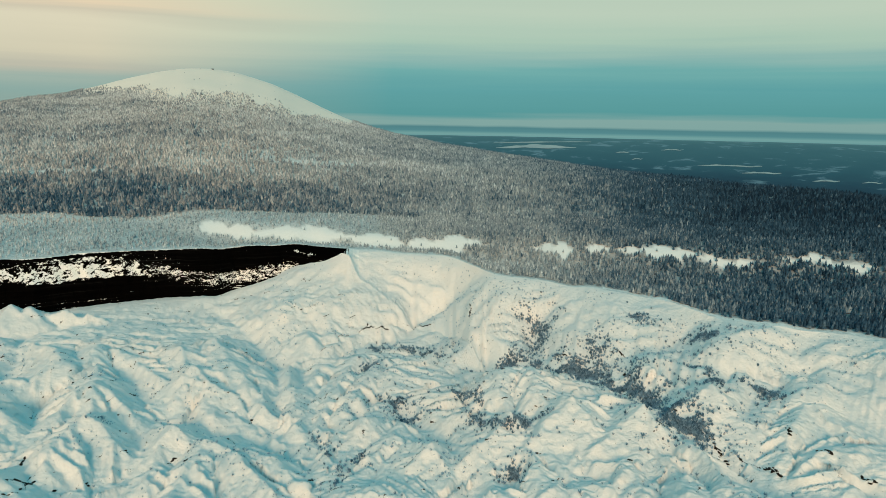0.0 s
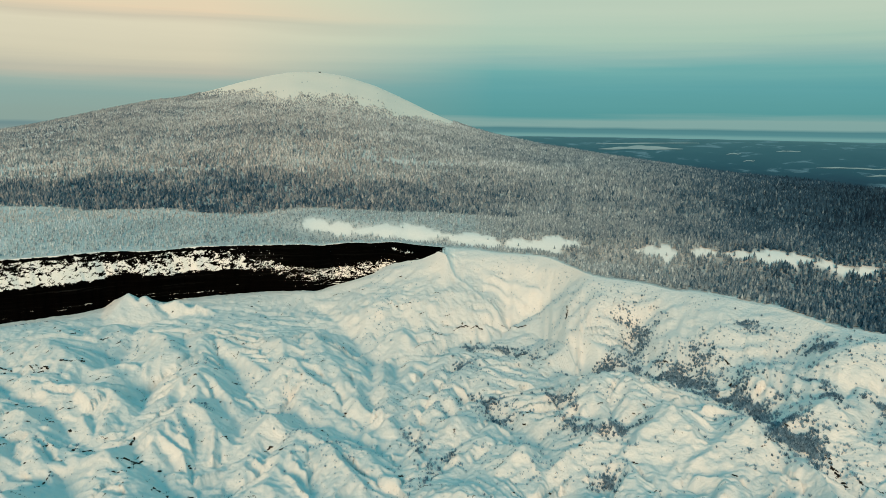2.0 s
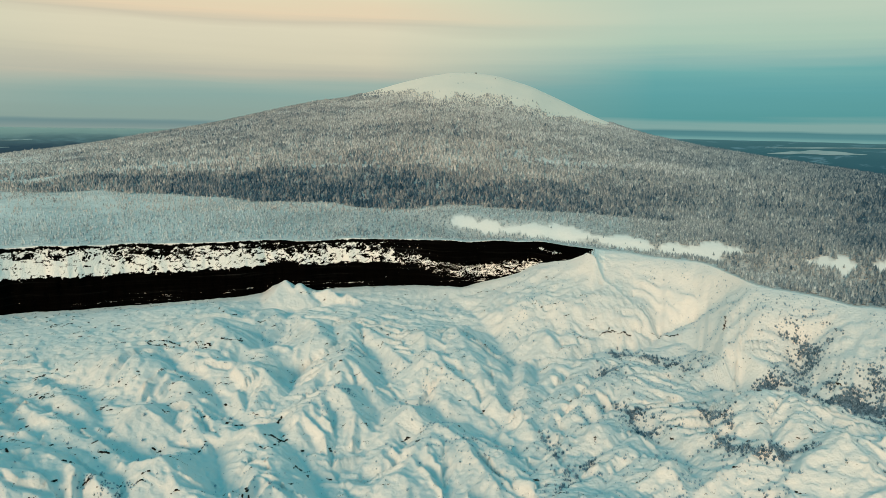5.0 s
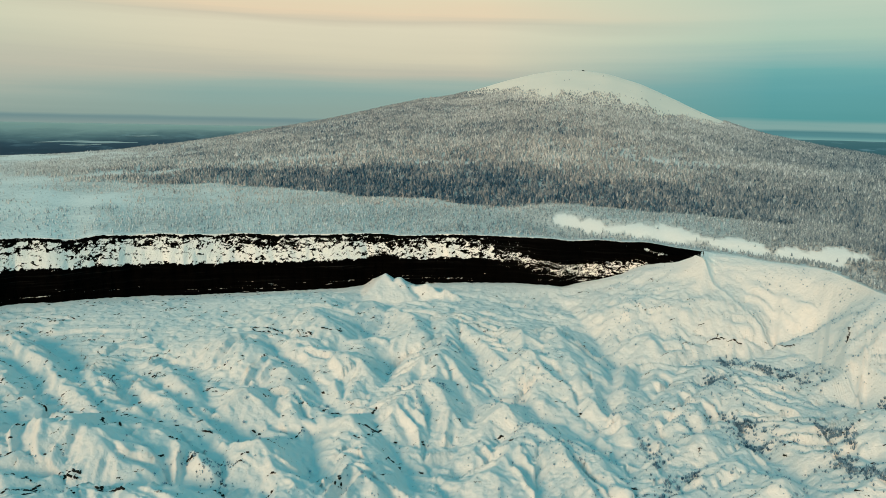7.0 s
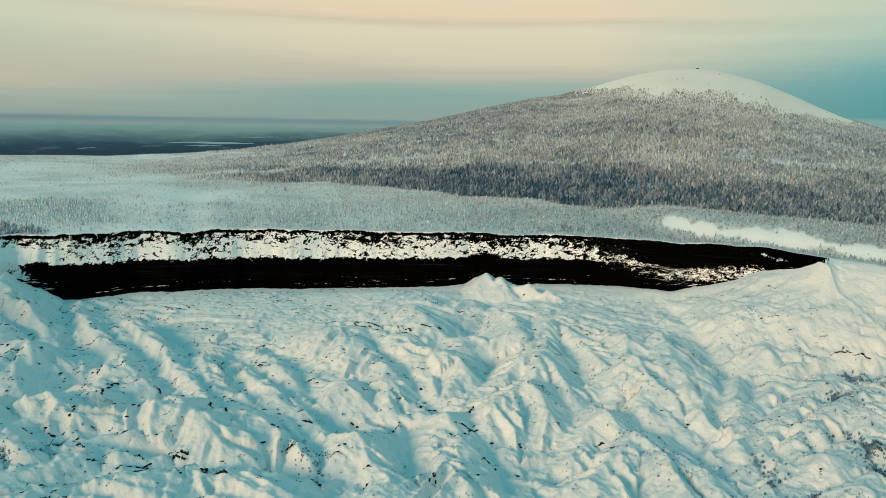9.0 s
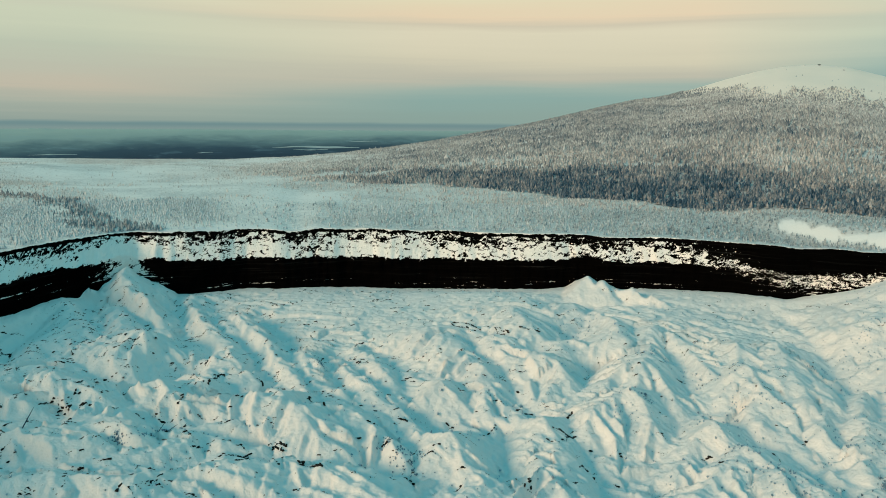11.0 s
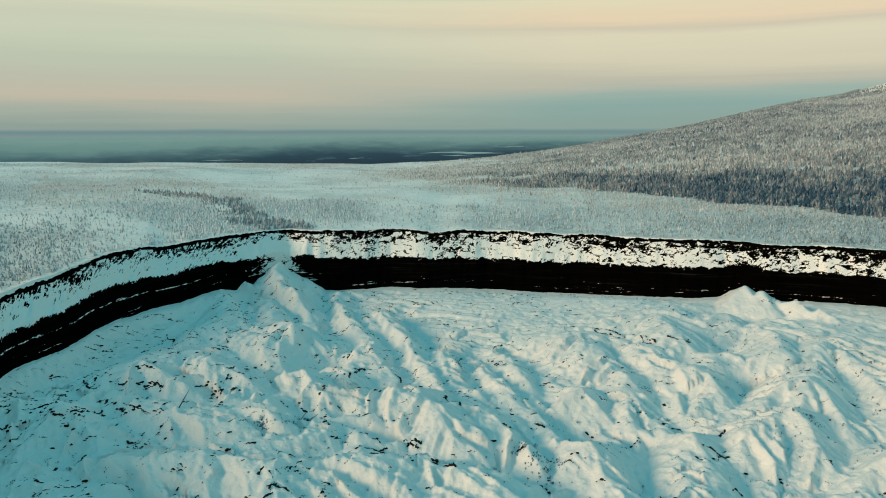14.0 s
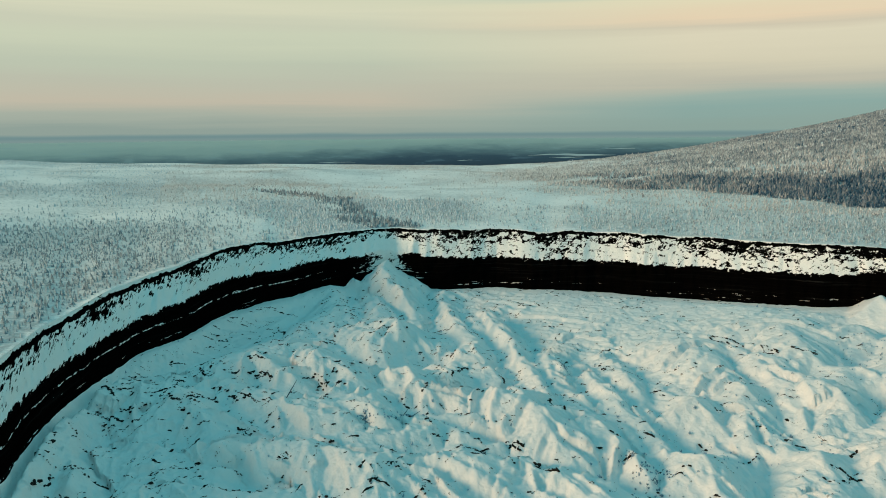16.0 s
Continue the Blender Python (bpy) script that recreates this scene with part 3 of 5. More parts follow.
def lattice(name, x, y, z, attrs=(), faces_where=None):
    na, nr = x.shape
    me = bpy.data.meshes.new(name)
    idx = np.arange(na * nr).reshape(na, nr)
    quads = np.stack([idx[:-1, :-1], idx[:-1, 1:], idx[1:, 1:], idx[1:, :-1]], -1).reshape(-1, 4)
    if faces_where is not None:
        quads = quads[faces_where.reshape(-1)]
    used = np.unique(quads)
    back = np.zeros(na * nr, np.int64)
    back[used] = np.arange(len(used))
    quads = back[quads]
    co = np.stack([x, y, z], -1).reshape(-1, 3)[used]
    me.vertices.add(len(co))
    me.vertices.foreach_set("co", co.astype(np.float32).ravel())
    me.loops.add(quads.size)
    me.loops.foreach_set("vertex_index", quads.astype(np.int32).ravel())
    me.polygons.add(len(quads))
    me.polygons.foreach_set("loop_start", np.arange(0, quads.size, 4, dtype=np.int32))
    me.polygons.foreach_set("loop_total", np.full(len(quads), 4, np.int32))
    me.polygons.foreach_set("use_smooth", np.ones(len(quads), bool))
    for k, v in attrs:
        at = me.attributes.new(k, "FLOAT", "POINT")
        at.data.foreach_set("value", v.reshape(-1)[used].astype(np.float32))
    me.update()
    me.validate()
    return new(name, me)


# ---- materials ---------------------------------------------------------
def material(name, rough=0.8):
    m = bpy.data.materials.new(name)
    m.use_nodes = True
    nt = m.node_tree
    b = nt.nodes["Principled BSDF"]
    b.inputs["Roughness"].default_value = rough
    b.inputs["Specular IOR Level"].default_value = 0.2
    return m, nt, b


def bump_to(nt, b, height, strength, distance):
    n = nt.nodes.new("ShaderNodeBump")
    n.inputs["Strength"].default_value, n.inputs["Distance"].default_value = strength, distance
    nt.links.new(height, n.inputs["Height"])
    nt.links.new(n.outputs[0], b.inputs["Normal"])


def position(nt):
    g = nt.nodes.new("ShaderNodeNewGeometry")
    return g.outputs["Position"]


def attribute(nt, name):
    n = nt.nodes.new("ShaderNodeAttribute")
    n.attribute_name = name
    return n.outputs["Fac"]


def snow_material(name, grit=0.5):
    m, nt, b = material(name, 0.75)
    p = position(nt)
    big = noise_tex(nt, p, 0.02, 4)
    fine = noise_tex(nt, p, 0.32, 4, 0.58)
    col = mix(nt, big, (0.71, 0.72, 0.73), (0.81, 0.81, 0.80))
    specks = math_node(nt, "GREATER_THAN", noise_tex(nt, p, 0.60, 3, 0.62), 0.685)
    zone = math_node(nt, "GREATER_THAN", noise_tex(nt, p, 0.03, 3), 0.52)
    col = mix(nt, math_node(nt, "MULTIPLY", math_node(nt, "MULTIPLY", specks, zone), grit), col, (0.12, 0.11, 0.10))
    link(nt, col, b.inputs["Base Color"])
    tiny = noise_tex(nt, p, 1.3, 4, 0.7)
    bump_to(nt, b, math_node(nt, "ADD", fine, math_node(nt, "MULTIPLY", tiny, 0.20)), 0.85, 1.1)
    return m


def wall_material():
    m, nt, b = material("headwall_earth_and_snow", 0.9)
    p = position(nt)
    bare = attribute(nt, "bare")    # 1 where the slope is bare of snow
    calm = attribute(nt, "calm")    # 1 where the snow lies smoother
    level = attribute(nt, "level")  # 0 at the foot, 1 at the lip
    run, xyz = attribute(nt, "run"), nt.nodes.new("ShaderNodeSeparateXYZ")    # metres along the rim
    link(nt, p, xyz.inputs[0])
    slant = nt.nodes.new("ShaderNodeCombineXYZ")
    link(nt, math_node(nt, "ADD", run, xyz.outputs[2]), slant.inputs[0])
    link(nt, math_node(nt, "SUBTRACT", xyz.outputs[2], math_node(nt, "MULTIPLY", run, 0.6)), slant.inputs[1])
    flat = nt.nodes.new("ShaderNodeCombineXYZ")
    link(nt, run, flat.inputs[0])
    link(nt, xyz.outputs[2], flat.inputs[1])
    n1 = noise_tex(nt, scaled(nt, flat.outputs[0], (0.13, 0.26, 1)), 1.0, 5, 0.64, 0.9)
    n2 = noise_tex(nt, scaled(nt, slant.outputs[0], (0.42, 0.27, 1)), 1.0, 4, 0.66)
    n3 = noise_tex(nt, scaled(nt, slant.outputs[0], (1.05, 0.62, 1)), 1.0, 3, 0.6)
    broad = noise_tex(nt, p, 0.021, 3, 0.5)
    v = math_node(nt, "MULTIPLY", math_node(nt, "MULTIPLY_ADD", n1, 3.6, -1.8), math_node(nt, "MULTIPLY_ADD", calm, -0.5, 1.0))
    v = math_node(nt, "ADD", v, math_node(nt, "MULTIPLY_ADD", broad, 1.0, -0.5))
    v = math_node(nt, "ADD", bare, v)
    v = math_node(nt, "ADD", v, math_node(nt, "MULTIPLY", math_node(nt, "SUBTRACT", n2, 0.5), math_node(nt, "MULTIPLY_ADD", calm, 0.7, 1.9)))
    v = math_node(nt, "ADD", v, math_node(nt, "MULTIPLY", math_node(nt, "SUBTRACT", n3, 0.5), math_node(nt, "MULTIPLY_ADD", math_node(nt, "MULTIPLY_ADD", run, -0.017, 6.8, clamp=True), 2.0, 0.9)))
    # thin snowy ledges between the beds of earth, thickest near the foot
    beds = noise_tex(nt, scaled(nt, p, (0.016, 0.016, 0.75)), 1.0, 4, 0.6, 0.3)
    gaps = noise_tex(nt, scaled(nt, p, (0.12, 0.12, 0.9)), 1.0, 4, 0.6, 0.3)
    low = math_node(nt, "MULTIPLY_ADD", level, -3.6, 1.25, clamp=True)
    shelf = math_node(nt, "SUBTRACT", 1.0, math_node(nt, "MULTIPLY", math_node(nt, "ABSOLUTE", math_node(nt, "SUBTRACT", level, 0.285)), 26.0), clamp=True)
    snowy = math_node(nt, "ADD", math_node(nt, "MULTIPLY", math_node(nt, "MULTIPLY_ADD", beds, 16.0, -9.3, clamp=True), low), math_node(nt, "MULTIPLY", shelf, calm))
    snowy = math_node(nt, "MULTIPLY", snowy, math_node(nt, "MULTIPLY_ADD", gaps, 9.0, -3.6, clamp=True))
    v = math_node(nt, "SUBTRACT", v, math_node(nt, "MULTIPLY", snowy, 1.45))
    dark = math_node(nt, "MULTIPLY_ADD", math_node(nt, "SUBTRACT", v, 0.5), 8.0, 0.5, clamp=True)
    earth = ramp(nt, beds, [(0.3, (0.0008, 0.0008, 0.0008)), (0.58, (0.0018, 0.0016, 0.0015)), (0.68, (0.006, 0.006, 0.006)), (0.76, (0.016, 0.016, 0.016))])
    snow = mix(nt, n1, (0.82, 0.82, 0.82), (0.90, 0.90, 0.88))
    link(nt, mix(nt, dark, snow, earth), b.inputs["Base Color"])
    b.inputs["Specular IOR Level"].default_value = 0.0
    bump_to(nt, b, n2, 0.7, 1.8)
    return m


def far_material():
    """Dark forest near, snowy open country in bands beyond, haze put into the colours."""
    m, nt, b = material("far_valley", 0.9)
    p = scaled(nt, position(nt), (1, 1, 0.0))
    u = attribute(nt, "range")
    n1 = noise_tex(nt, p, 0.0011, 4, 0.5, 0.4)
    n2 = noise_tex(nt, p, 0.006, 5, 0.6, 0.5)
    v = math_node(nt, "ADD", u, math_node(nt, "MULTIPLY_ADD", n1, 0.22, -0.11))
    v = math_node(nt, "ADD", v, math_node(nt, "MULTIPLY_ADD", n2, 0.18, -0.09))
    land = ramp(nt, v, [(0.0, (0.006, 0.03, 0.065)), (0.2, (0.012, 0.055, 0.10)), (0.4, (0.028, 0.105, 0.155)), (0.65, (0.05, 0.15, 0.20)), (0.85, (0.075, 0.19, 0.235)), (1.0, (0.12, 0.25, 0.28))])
    # paler, greyer haze colours that take over towards the left
    hazy_plains = ramp(nt, v, [(0.48, (0.02, 0.045, 0.08)), (0.6, (0.034, 0.072, 0.115)), (0.72, (0.12, 0.20, 0.235)), (0.84, (0.28, 0.39, 0.395)), (1.0, (0.36, 0.47, 0.455))])
    land = mix(nt, attribute(nt, "open"), land, hazy_plains)
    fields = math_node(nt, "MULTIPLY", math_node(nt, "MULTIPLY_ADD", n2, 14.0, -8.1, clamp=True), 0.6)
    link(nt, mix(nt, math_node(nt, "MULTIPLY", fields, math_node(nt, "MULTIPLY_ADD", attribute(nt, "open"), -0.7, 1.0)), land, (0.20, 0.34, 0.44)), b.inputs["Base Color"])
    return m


def field_material():
    """Snow with grey low scrub showing through in drifts and patches."""
    m, nt, b = material("scrubby_snow", 0.85)
    p = position(nt)
    patch = noise_tex(nt, p, 0.008, 5, 0.6)
    fine = noise_tex(nt, p, 0.22, 5, 0.7)
    tiny = noise_tex(nt, scaled(nt, p, (1, 1, 0.3)), 0.7, 3, 0.7)
    v = math_node(nt, "ADD", math_node(nt, "MULTIPLY_ADD", patch, 1.6, -0.8), math_node(nt, "MULTIPLY_ADD", fine, 1.5, -0.75))
    v = math_node(nt, "ADD", v, math_node(nt, "MULTIPLY_ADD", tiny, 1.0, -0.5))
    scrub = math_node(nt, "MULTIPLY", math_node(nt, "MULTIPLY_ADD", v, 1.2, 0.17, clamp=True), attribute(nt, "scrub"))
    snow = mix(nt, patch, (0.83, 0.84, 0.84), (0.90, 0.90, 0.89))
    snow = mix(nt, attribute(nt, "cap_warmth"), snow, mix(nt, fine, (0.90, 0.79, 0.70), (0.95, 0.86, 0.78)))    # the hilltop's warm sunlit tone, put into the snow colour
    col = mix(nt, scrub, snow, (0.31, 0.36, 0.385))
    # ground darkened below the trees, most where they are dense and unfrosted
    under_trees = math_node(nt, "MULTIPLY", attribute(nt, "wood"), math_node(nt, "MULTIPLY_ADD", fine, 1.4, 0.2, clamp=True))
    link(nt, mix(nt, under_trees, col, (0.07, 0.10, 0.13)), b.inputs["Base Color"])
    bump_to(nt, b, fine, 0.5, 1.0)
    return m


DRAW_A, DRAW_R = [73.0, 77.5, 79.3, 82, 86], [640, 818, 1000, 1064, 1200]


# open benches in the hill's forest: bearing, range and half width along each
GLADES = [
    [(56, 1400, 20), (53.3, 1425, 40), (50.5, 1454, 45), (47.1, 1490, 40), (43, 1481, 25), (41, 1470, 5)],
    [(48, 1390, 10), (46.6, 1391, 26), (44.5, 1386, 24), (41.7, 1357, 8)],
    [(40.2, 1352, 8), (36.4, 1350, 20), (33, 1330, 18), (31, 1310, 4)],
    [(20.5, 1330, 6), (19.1, 1371, 30), (16.5, 1380, 38), (13.5, 1400, 22), (10.5, 1430, 6)],
    [(16, 1560, 5), (13, 1590, 24), (10, 1600, 5)],
    [(47, 1690, 6), (44, 1760, 26), (41, 1830, 8)],
]


def glade(a, r):
    out = 0 * a
    for line in GLADES:
        la, lr, lw = zip(*sorted(line))
        w = np.interp(a, la, lw, left=0.01, right=0.01)
        out = np.maximum(out, 1 - np.abs(r - np.interp(a, la, lr) + 14 * vnoise(a * 1.1, a * 0, 131)) / w)
    return smooth(0.0, 0.6, out)


# the open snow banks behind the rim: bearing from, bearing to, half width
BANKS = [(21.9, 25.9, 24), (13.9, 22.2, 21), (9.9, 14.4, 22), (3.5, 9.6, 22), (-4.3, -0.8, 18), (-6.9, -5.0, 13), (-13.5, -7.2, 14), (-18.4, -12.6, 12), (-25.5, -19.4, 11)]


def open_bank(a, r):
    """1 in the middle of an open snow bank, 0 outside."""
    x, y = place(a, r)
    out = 0 * a
    for a0, a1, half in BANKS:
        u = np.clip((a - a0) / (a1 - a0), 0, 1)
        wide = half * np.maximum(3.2 * u * (1 - u) * (1.4 - 0.5 * u), 0) ** 0.5 * (1 + 0.5 * vnoise(a * 1.3, a * 0, 121)) + 0.01
        out = np.maximum(out, np.clip(1 - np.abs(r + 4 + 6 * vnoise(x / 26, y / 26, 125) + 3 * vnoise(x / 9, y / 9, 127) - np.interp(a, CLEAR_A, CLEAR_R)) / wide, 0, 1) * ((a > a0) & (a < a1)))
    return out


def forest_zone(a, r):
    """Share of the ground that carries trees, 0 to 1, then frost and height of the trees."""
    x, y = place(a, r)
    rr, rt = rim_r(a), np.interp(a, TOP_A, TOP_R)
    rf = np.interp(a, FOOT_A, FOOT_R)
    edge = fbm(x, y, 60, 3, 101)
    hill = (r > rf + 12 * edge)
    dens = np.where(hill, 1.0, 0.85 - 0.3 * smooth(40, 58, a))
    # bald top and thin forest below it
    bald = np.interp(a, BARE_A, BARE_R) + 22 * edge + 35 * vnoise(a * 0.9, r / 260, 113) + 30 * vnoise(a * 2.6, r / 150, 115)
    dens = dens * np.where(r > bald, 0.001 + 0.25 * smooth(110, 0, r - bald) * (edge > 0.2), 1.0) * (0.45 + 0.55 * smooth(0, 260, np.abs(bald - r)))
    streak = fbm(x * 0.55, y, 130, 3, 111)
    dens = np.where(hill, dens * np.clip(0.95 + 0.8 * np.minimum(streak + 0.25, 0) * smooth(5, 25, a), 0.5, 1), dens)
    gap = glade(a, r)
    dens = dens * (1 - 0.72 * gap)
    # the open strip with its snowy bank
    dens = np.where(open_bank(a, r) > 0.12, 0.02, dens)
    # the open plateau
    west = smooth(48, 68, a + 6 * edge)
    wide = fbm(x, y, 170, 3, 141)
    sparse = np.clip(0.30 + 0.7 * wide, 0.04, 1.0)
    ax = np.interp(r, DRAW_R, DRAW_A)
    inside = (np.abs(a - ax) * r * 0.0175 < 26 + 9 * edge) & (r > 640) & (r < 1120)
    sparse = np.where(inside, np.clip(0.58 + 0.5 * edge, 0.06, 1), sparse)
    blank = smooth(0.35, 0.75, 1 - np.abs(a - 64) / 9) * (r < 960)
    sparse = np.where(inside, sparse, sparse * (1 - 0.85 * blank))
    corner = smooth(82, 92, a) * smooth(950, 620, r + 60 * edge)
    sparse = np.maximum(sparse, 0.7 * corner)
    up = smooth(72, 50, a + 5 * edge) * hill
    dens = dens * up + (dens * (1 - west) + sparse * west) * (1 - up)
    dens = dens * ((r > rr + 7) & (r < rt + 200))
    foot = 1 - smooth(120, 330, r - rf + 60 * edge)
    bench = vnoise(a / 9 + 3 + r / 900, r / 130 + a / 30, 117) * smooth(150, 350, r - rf)
    frost = np.where(hill, 0.79 - 0.28 * foot * smooth(2, 12, a) * smooth(64, 52, a) + 0.10 * streak + 0.05 * bench + 0.10 * fbm(x, y, 26, 2, 119) + 0.12 * gap - 0.10 * np.exp(-((a - 40) / 8) ** 2), 0.77 + 0.13 * smooth(30, 50, a) + 0.05 * edge)
    right = 1 - smooth(-6, 20, a)
    frost = frost * (1 - right) + (0.60 - 0.28 * smooth(4, -20, a) - 0.20 * smooth(2, -18, a) * smooth(760, 1000, r) + 0.10 * smooth(740, 660, r) * smooth(-20, -4, a) + 0.05 * edge + 0.08 * fbm(x, y, 26, 2, 119)) * right
    frost = frost * (1 - west) + np.maximum(frost, 0.95) * west
    tall = np.where(hill, 7.2, 3.2)
    tall = tall + (5.2 - tall) * right * (r < 1000) * smooth(0.2, 0.5, right)
    tall = tall * (1 - west) + 2.8 * west
    frost, tall = frost - 0.20 * corner * west, tall - 0.6 * corner * west
    tall = tall * (1 - 0.42 * smooth(1150, 2100, r))
    frost, tall = np.where(inside, 0.68, frost), np.where(inside, 4.4, tall)
    return dens, frost, tall


SNOW = snow_material("crater_snow", 0.7)
SNOW_FIELD = field_material()
WALL = wall_material()
FAR = far_material()

# ---- ground ------------------------------------------------------------
crater = lattice("crater_floor", FX, FY, FZ)
crater.data.materials.append(SNOW)
tagged(crater, "eroded crater floor of snow-covered earth ridges", "ground", kind="structure")

qe = q[None, :] + 0.05 * smooth(84, 92, A1) + 0.012 * vnoise(A1 * 2.1, A1 * 0, 85) + 0.010 * vnoise(A1 * 6.0, A1 * 0, 86)
bare_q = np.interp(qe, [0, 0.04, 0.44, 0.52, 0.58, 0.74, 0.84, 0.93, 0.955, 0.975, 1.0], [1.4, 1.9, 1.7, 0.78, -0.02, 0.10, 0.42, 0.44, 1.1, 1.25, -0.3])
bare_q = bare_q + (0.4 * smooth(0.93, 0.955, qe) + 0.10 * smooth(0.6, 0.7, qe) * smooth(0.95, 0.9, qe)) * smooth(72, 78, A1)
# towards the end of the headwall the earth shows above, and snow only clings in flecks below
end = smooth(33, 25, A1 + 1.5 * vnoise(A1 * 0.9, A1 * 0, 88))
fleck = np.interp(WZ - np.interp(A1, [15, 20, 24, 28, 33], [55, 51, 47, 53, 57]), [-14, -9, -6, 0, 5, 9, 20], [1.7, 1.5, 0.85, 0.42, 0.75, 1.5, 1.5])
fleck = fleck - 1.8 * (q > 0.99) - 1.0 * np.exp(-((A1 - 18) / 1.2) ** 2 - ((WZ - 69) / 2.5) ** 2)
spur = 1.7 * np.exp(-((A1 - 74.4) / 1.8) ** 2) * (q < 0.75)[None, :]
bare = (bare_q * (1 - end) + fleck * end - spur + (0.13 * smooth(74, 70, A1) + 0.16 * smooth(46, 34, A1)) * (q > 0.55)[None, :]) * K - 0.9 * (1 - K)
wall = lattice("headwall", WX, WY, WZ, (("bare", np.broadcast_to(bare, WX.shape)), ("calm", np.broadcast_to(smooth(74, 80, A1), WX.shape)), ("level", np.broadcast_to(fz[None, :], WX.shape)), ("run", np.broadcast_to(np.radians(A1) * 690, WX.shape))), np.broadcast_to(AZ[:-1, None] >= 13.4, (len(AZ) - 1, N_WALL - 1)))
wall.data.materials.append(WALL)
tagged(wall, "steep dark earth headwall with a snowy upper slope", "cliff", kind="structure")

slope = lattice("crater_slope", WX, WY, WZ, (), np.broadcast_to(AZ[:-1, None] < 13.4, (len(AZ) - 1, N_WALL - 1)))
slope.data.materials.append(SNOW)
tagged(slope, "rounded snowy slope rising from the crater to the forest", "slope", kind="structure")

rt_c = np.interp(AZ, TOP_A, TOP_R)[:, None]
# behind the view this sheet also carries the added, unseen shading hill
far_cell = ((out_rows > rt_c + 250)[:-1, :-1]) | (AZ[:-1, None] < -60)
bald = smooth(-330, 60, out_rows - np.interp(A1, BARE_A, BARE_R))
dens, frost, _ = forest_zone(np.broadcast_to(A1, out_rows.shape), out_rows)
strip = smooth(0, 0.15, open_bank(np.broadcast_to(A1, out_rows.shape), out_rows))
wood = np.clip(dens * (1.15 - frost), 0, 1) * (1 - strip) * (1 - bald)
plain = lattice("ground", OX, OY, OZ, (("scrub", np.clip(1 - 0.92 * bald - 0.9 * strip, 0, 1)), ("wood", wood), ("cap_warmth", bald)), ~far_cell)
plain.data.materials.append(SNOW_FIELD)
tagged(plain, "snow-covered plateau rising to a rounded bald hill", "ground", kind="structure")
# range and bearing steer how much haze the valley's colours carry
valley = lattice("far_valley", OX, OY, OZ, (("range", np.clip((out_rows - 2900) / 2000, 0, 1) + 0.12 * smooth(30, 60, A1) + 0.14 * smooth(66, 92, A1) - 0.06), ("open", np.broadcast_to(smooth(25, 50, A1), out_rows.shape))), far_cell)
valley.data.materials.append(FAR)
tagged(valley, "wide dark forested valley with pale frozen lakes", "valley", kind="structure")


# ---- where things stand on the ground ------------------------------------
def grid_sample(grid, col, row):
    i, j = np.clip(col.astype(int), 0, grid.shape[0] - 2), np.clip(row.astype(int), 0, grid.shape[1] - 2)
    u, v = np.clip(col - i, 0, 1), np.clip(row - j, 0, 1)
    return (grid[i, j] * (1 - u) + grid[i + 1, j] * u) * (1 - v) + (grid[i, j + 1] * (1 - u) + grid[i + 1, j + 1] * u) * v


def ground_z(x, y):
    a, r = polar(np.asarray(x, float), np.asarray(y, float))
    col = np.interp(a, AZ, np.arange(len(AZ)))
    rb, rr, ri = np.interp(a, AZ, RB), np.interp(a, AZ, RR), np.interp(a, AZ, R_IN)
    zf = grid_sample(FZ, col, N_IN + (N_FLOOR - N_IN - 1) * np.log(np.maximum(r, 1) / ri) / np.log(rb / ri))
    zw = grid_sample(WZ, col, (N_WALL - 1) * np.clip((r - rb) / (rr - rb), 0, 1))
    zo = grid_sample(OZ, col, (N_OUT - 1) * np.log(np.maximum(r, rr) / rr) / np.log(FAR_R / rr))
    return np.where(r < rb, zf, np.where(r < rr, zw, zo))


def scatter(rng, n, a0, a1, r0, r1):
    """n bearings and ranges, even over the ground."""
    return rng.uniform(a0, a1, n), np.sqrt(rng.uniform(r0 * r0, r1 * r1, n))


def many(name, verts, faces, places, turn, wide, tall, tint, jitter, rng, mat):
    """One mesh of many small alike pieces, each turned, sized and roughened."""
    n, nv = len(places), len(verts)
    v = np.broadcast_to(verts, (n, nv, 3)).copy()
    v += rng.normal(0, 1, v.shape) * np.array(jitter)
    c, s = np.cos(turn)[:, None], np.sin(turn)[:, None]
    x, y = v[..., 0] * wide[:, None], v[..., 1] * wide[:, None]
    out = np.stack([x * c - y * s, x * s + y * c, v[..., 2] * tall[:, None]], -1) + places[:, None, :]
    f = (np.asarray(faces)[None] + (np.arange(n) * nv)[:, None, None]).reshape(-1, 3)
    me = bpy.data.meshes.new(name)
    me.vertices.add(n * nv)
    me.vertices.foreach_set("co", out.astype(np.float32).ravel())
    me.loops.add(f.size)
    me.loops.foreach_set("vertex_index", f.astype(np.int32).ravel())
    me.polygons.add(len(f))
    me.polygons.foreach_set("loop_start", np.arange(0, f.size, 3, dtype=np.int32))
    me.polygons.foreach_set("loop_total", np.full(len(f), 3, np.int32))
    at = me.attributes.new("tint", "FLOAT", "POINT")
    at.data.foreach_set("value", np.repeat(tint, nv).astype(np.float32))
    me.update()
    me.materials.append(mat)
    return new(name, me)


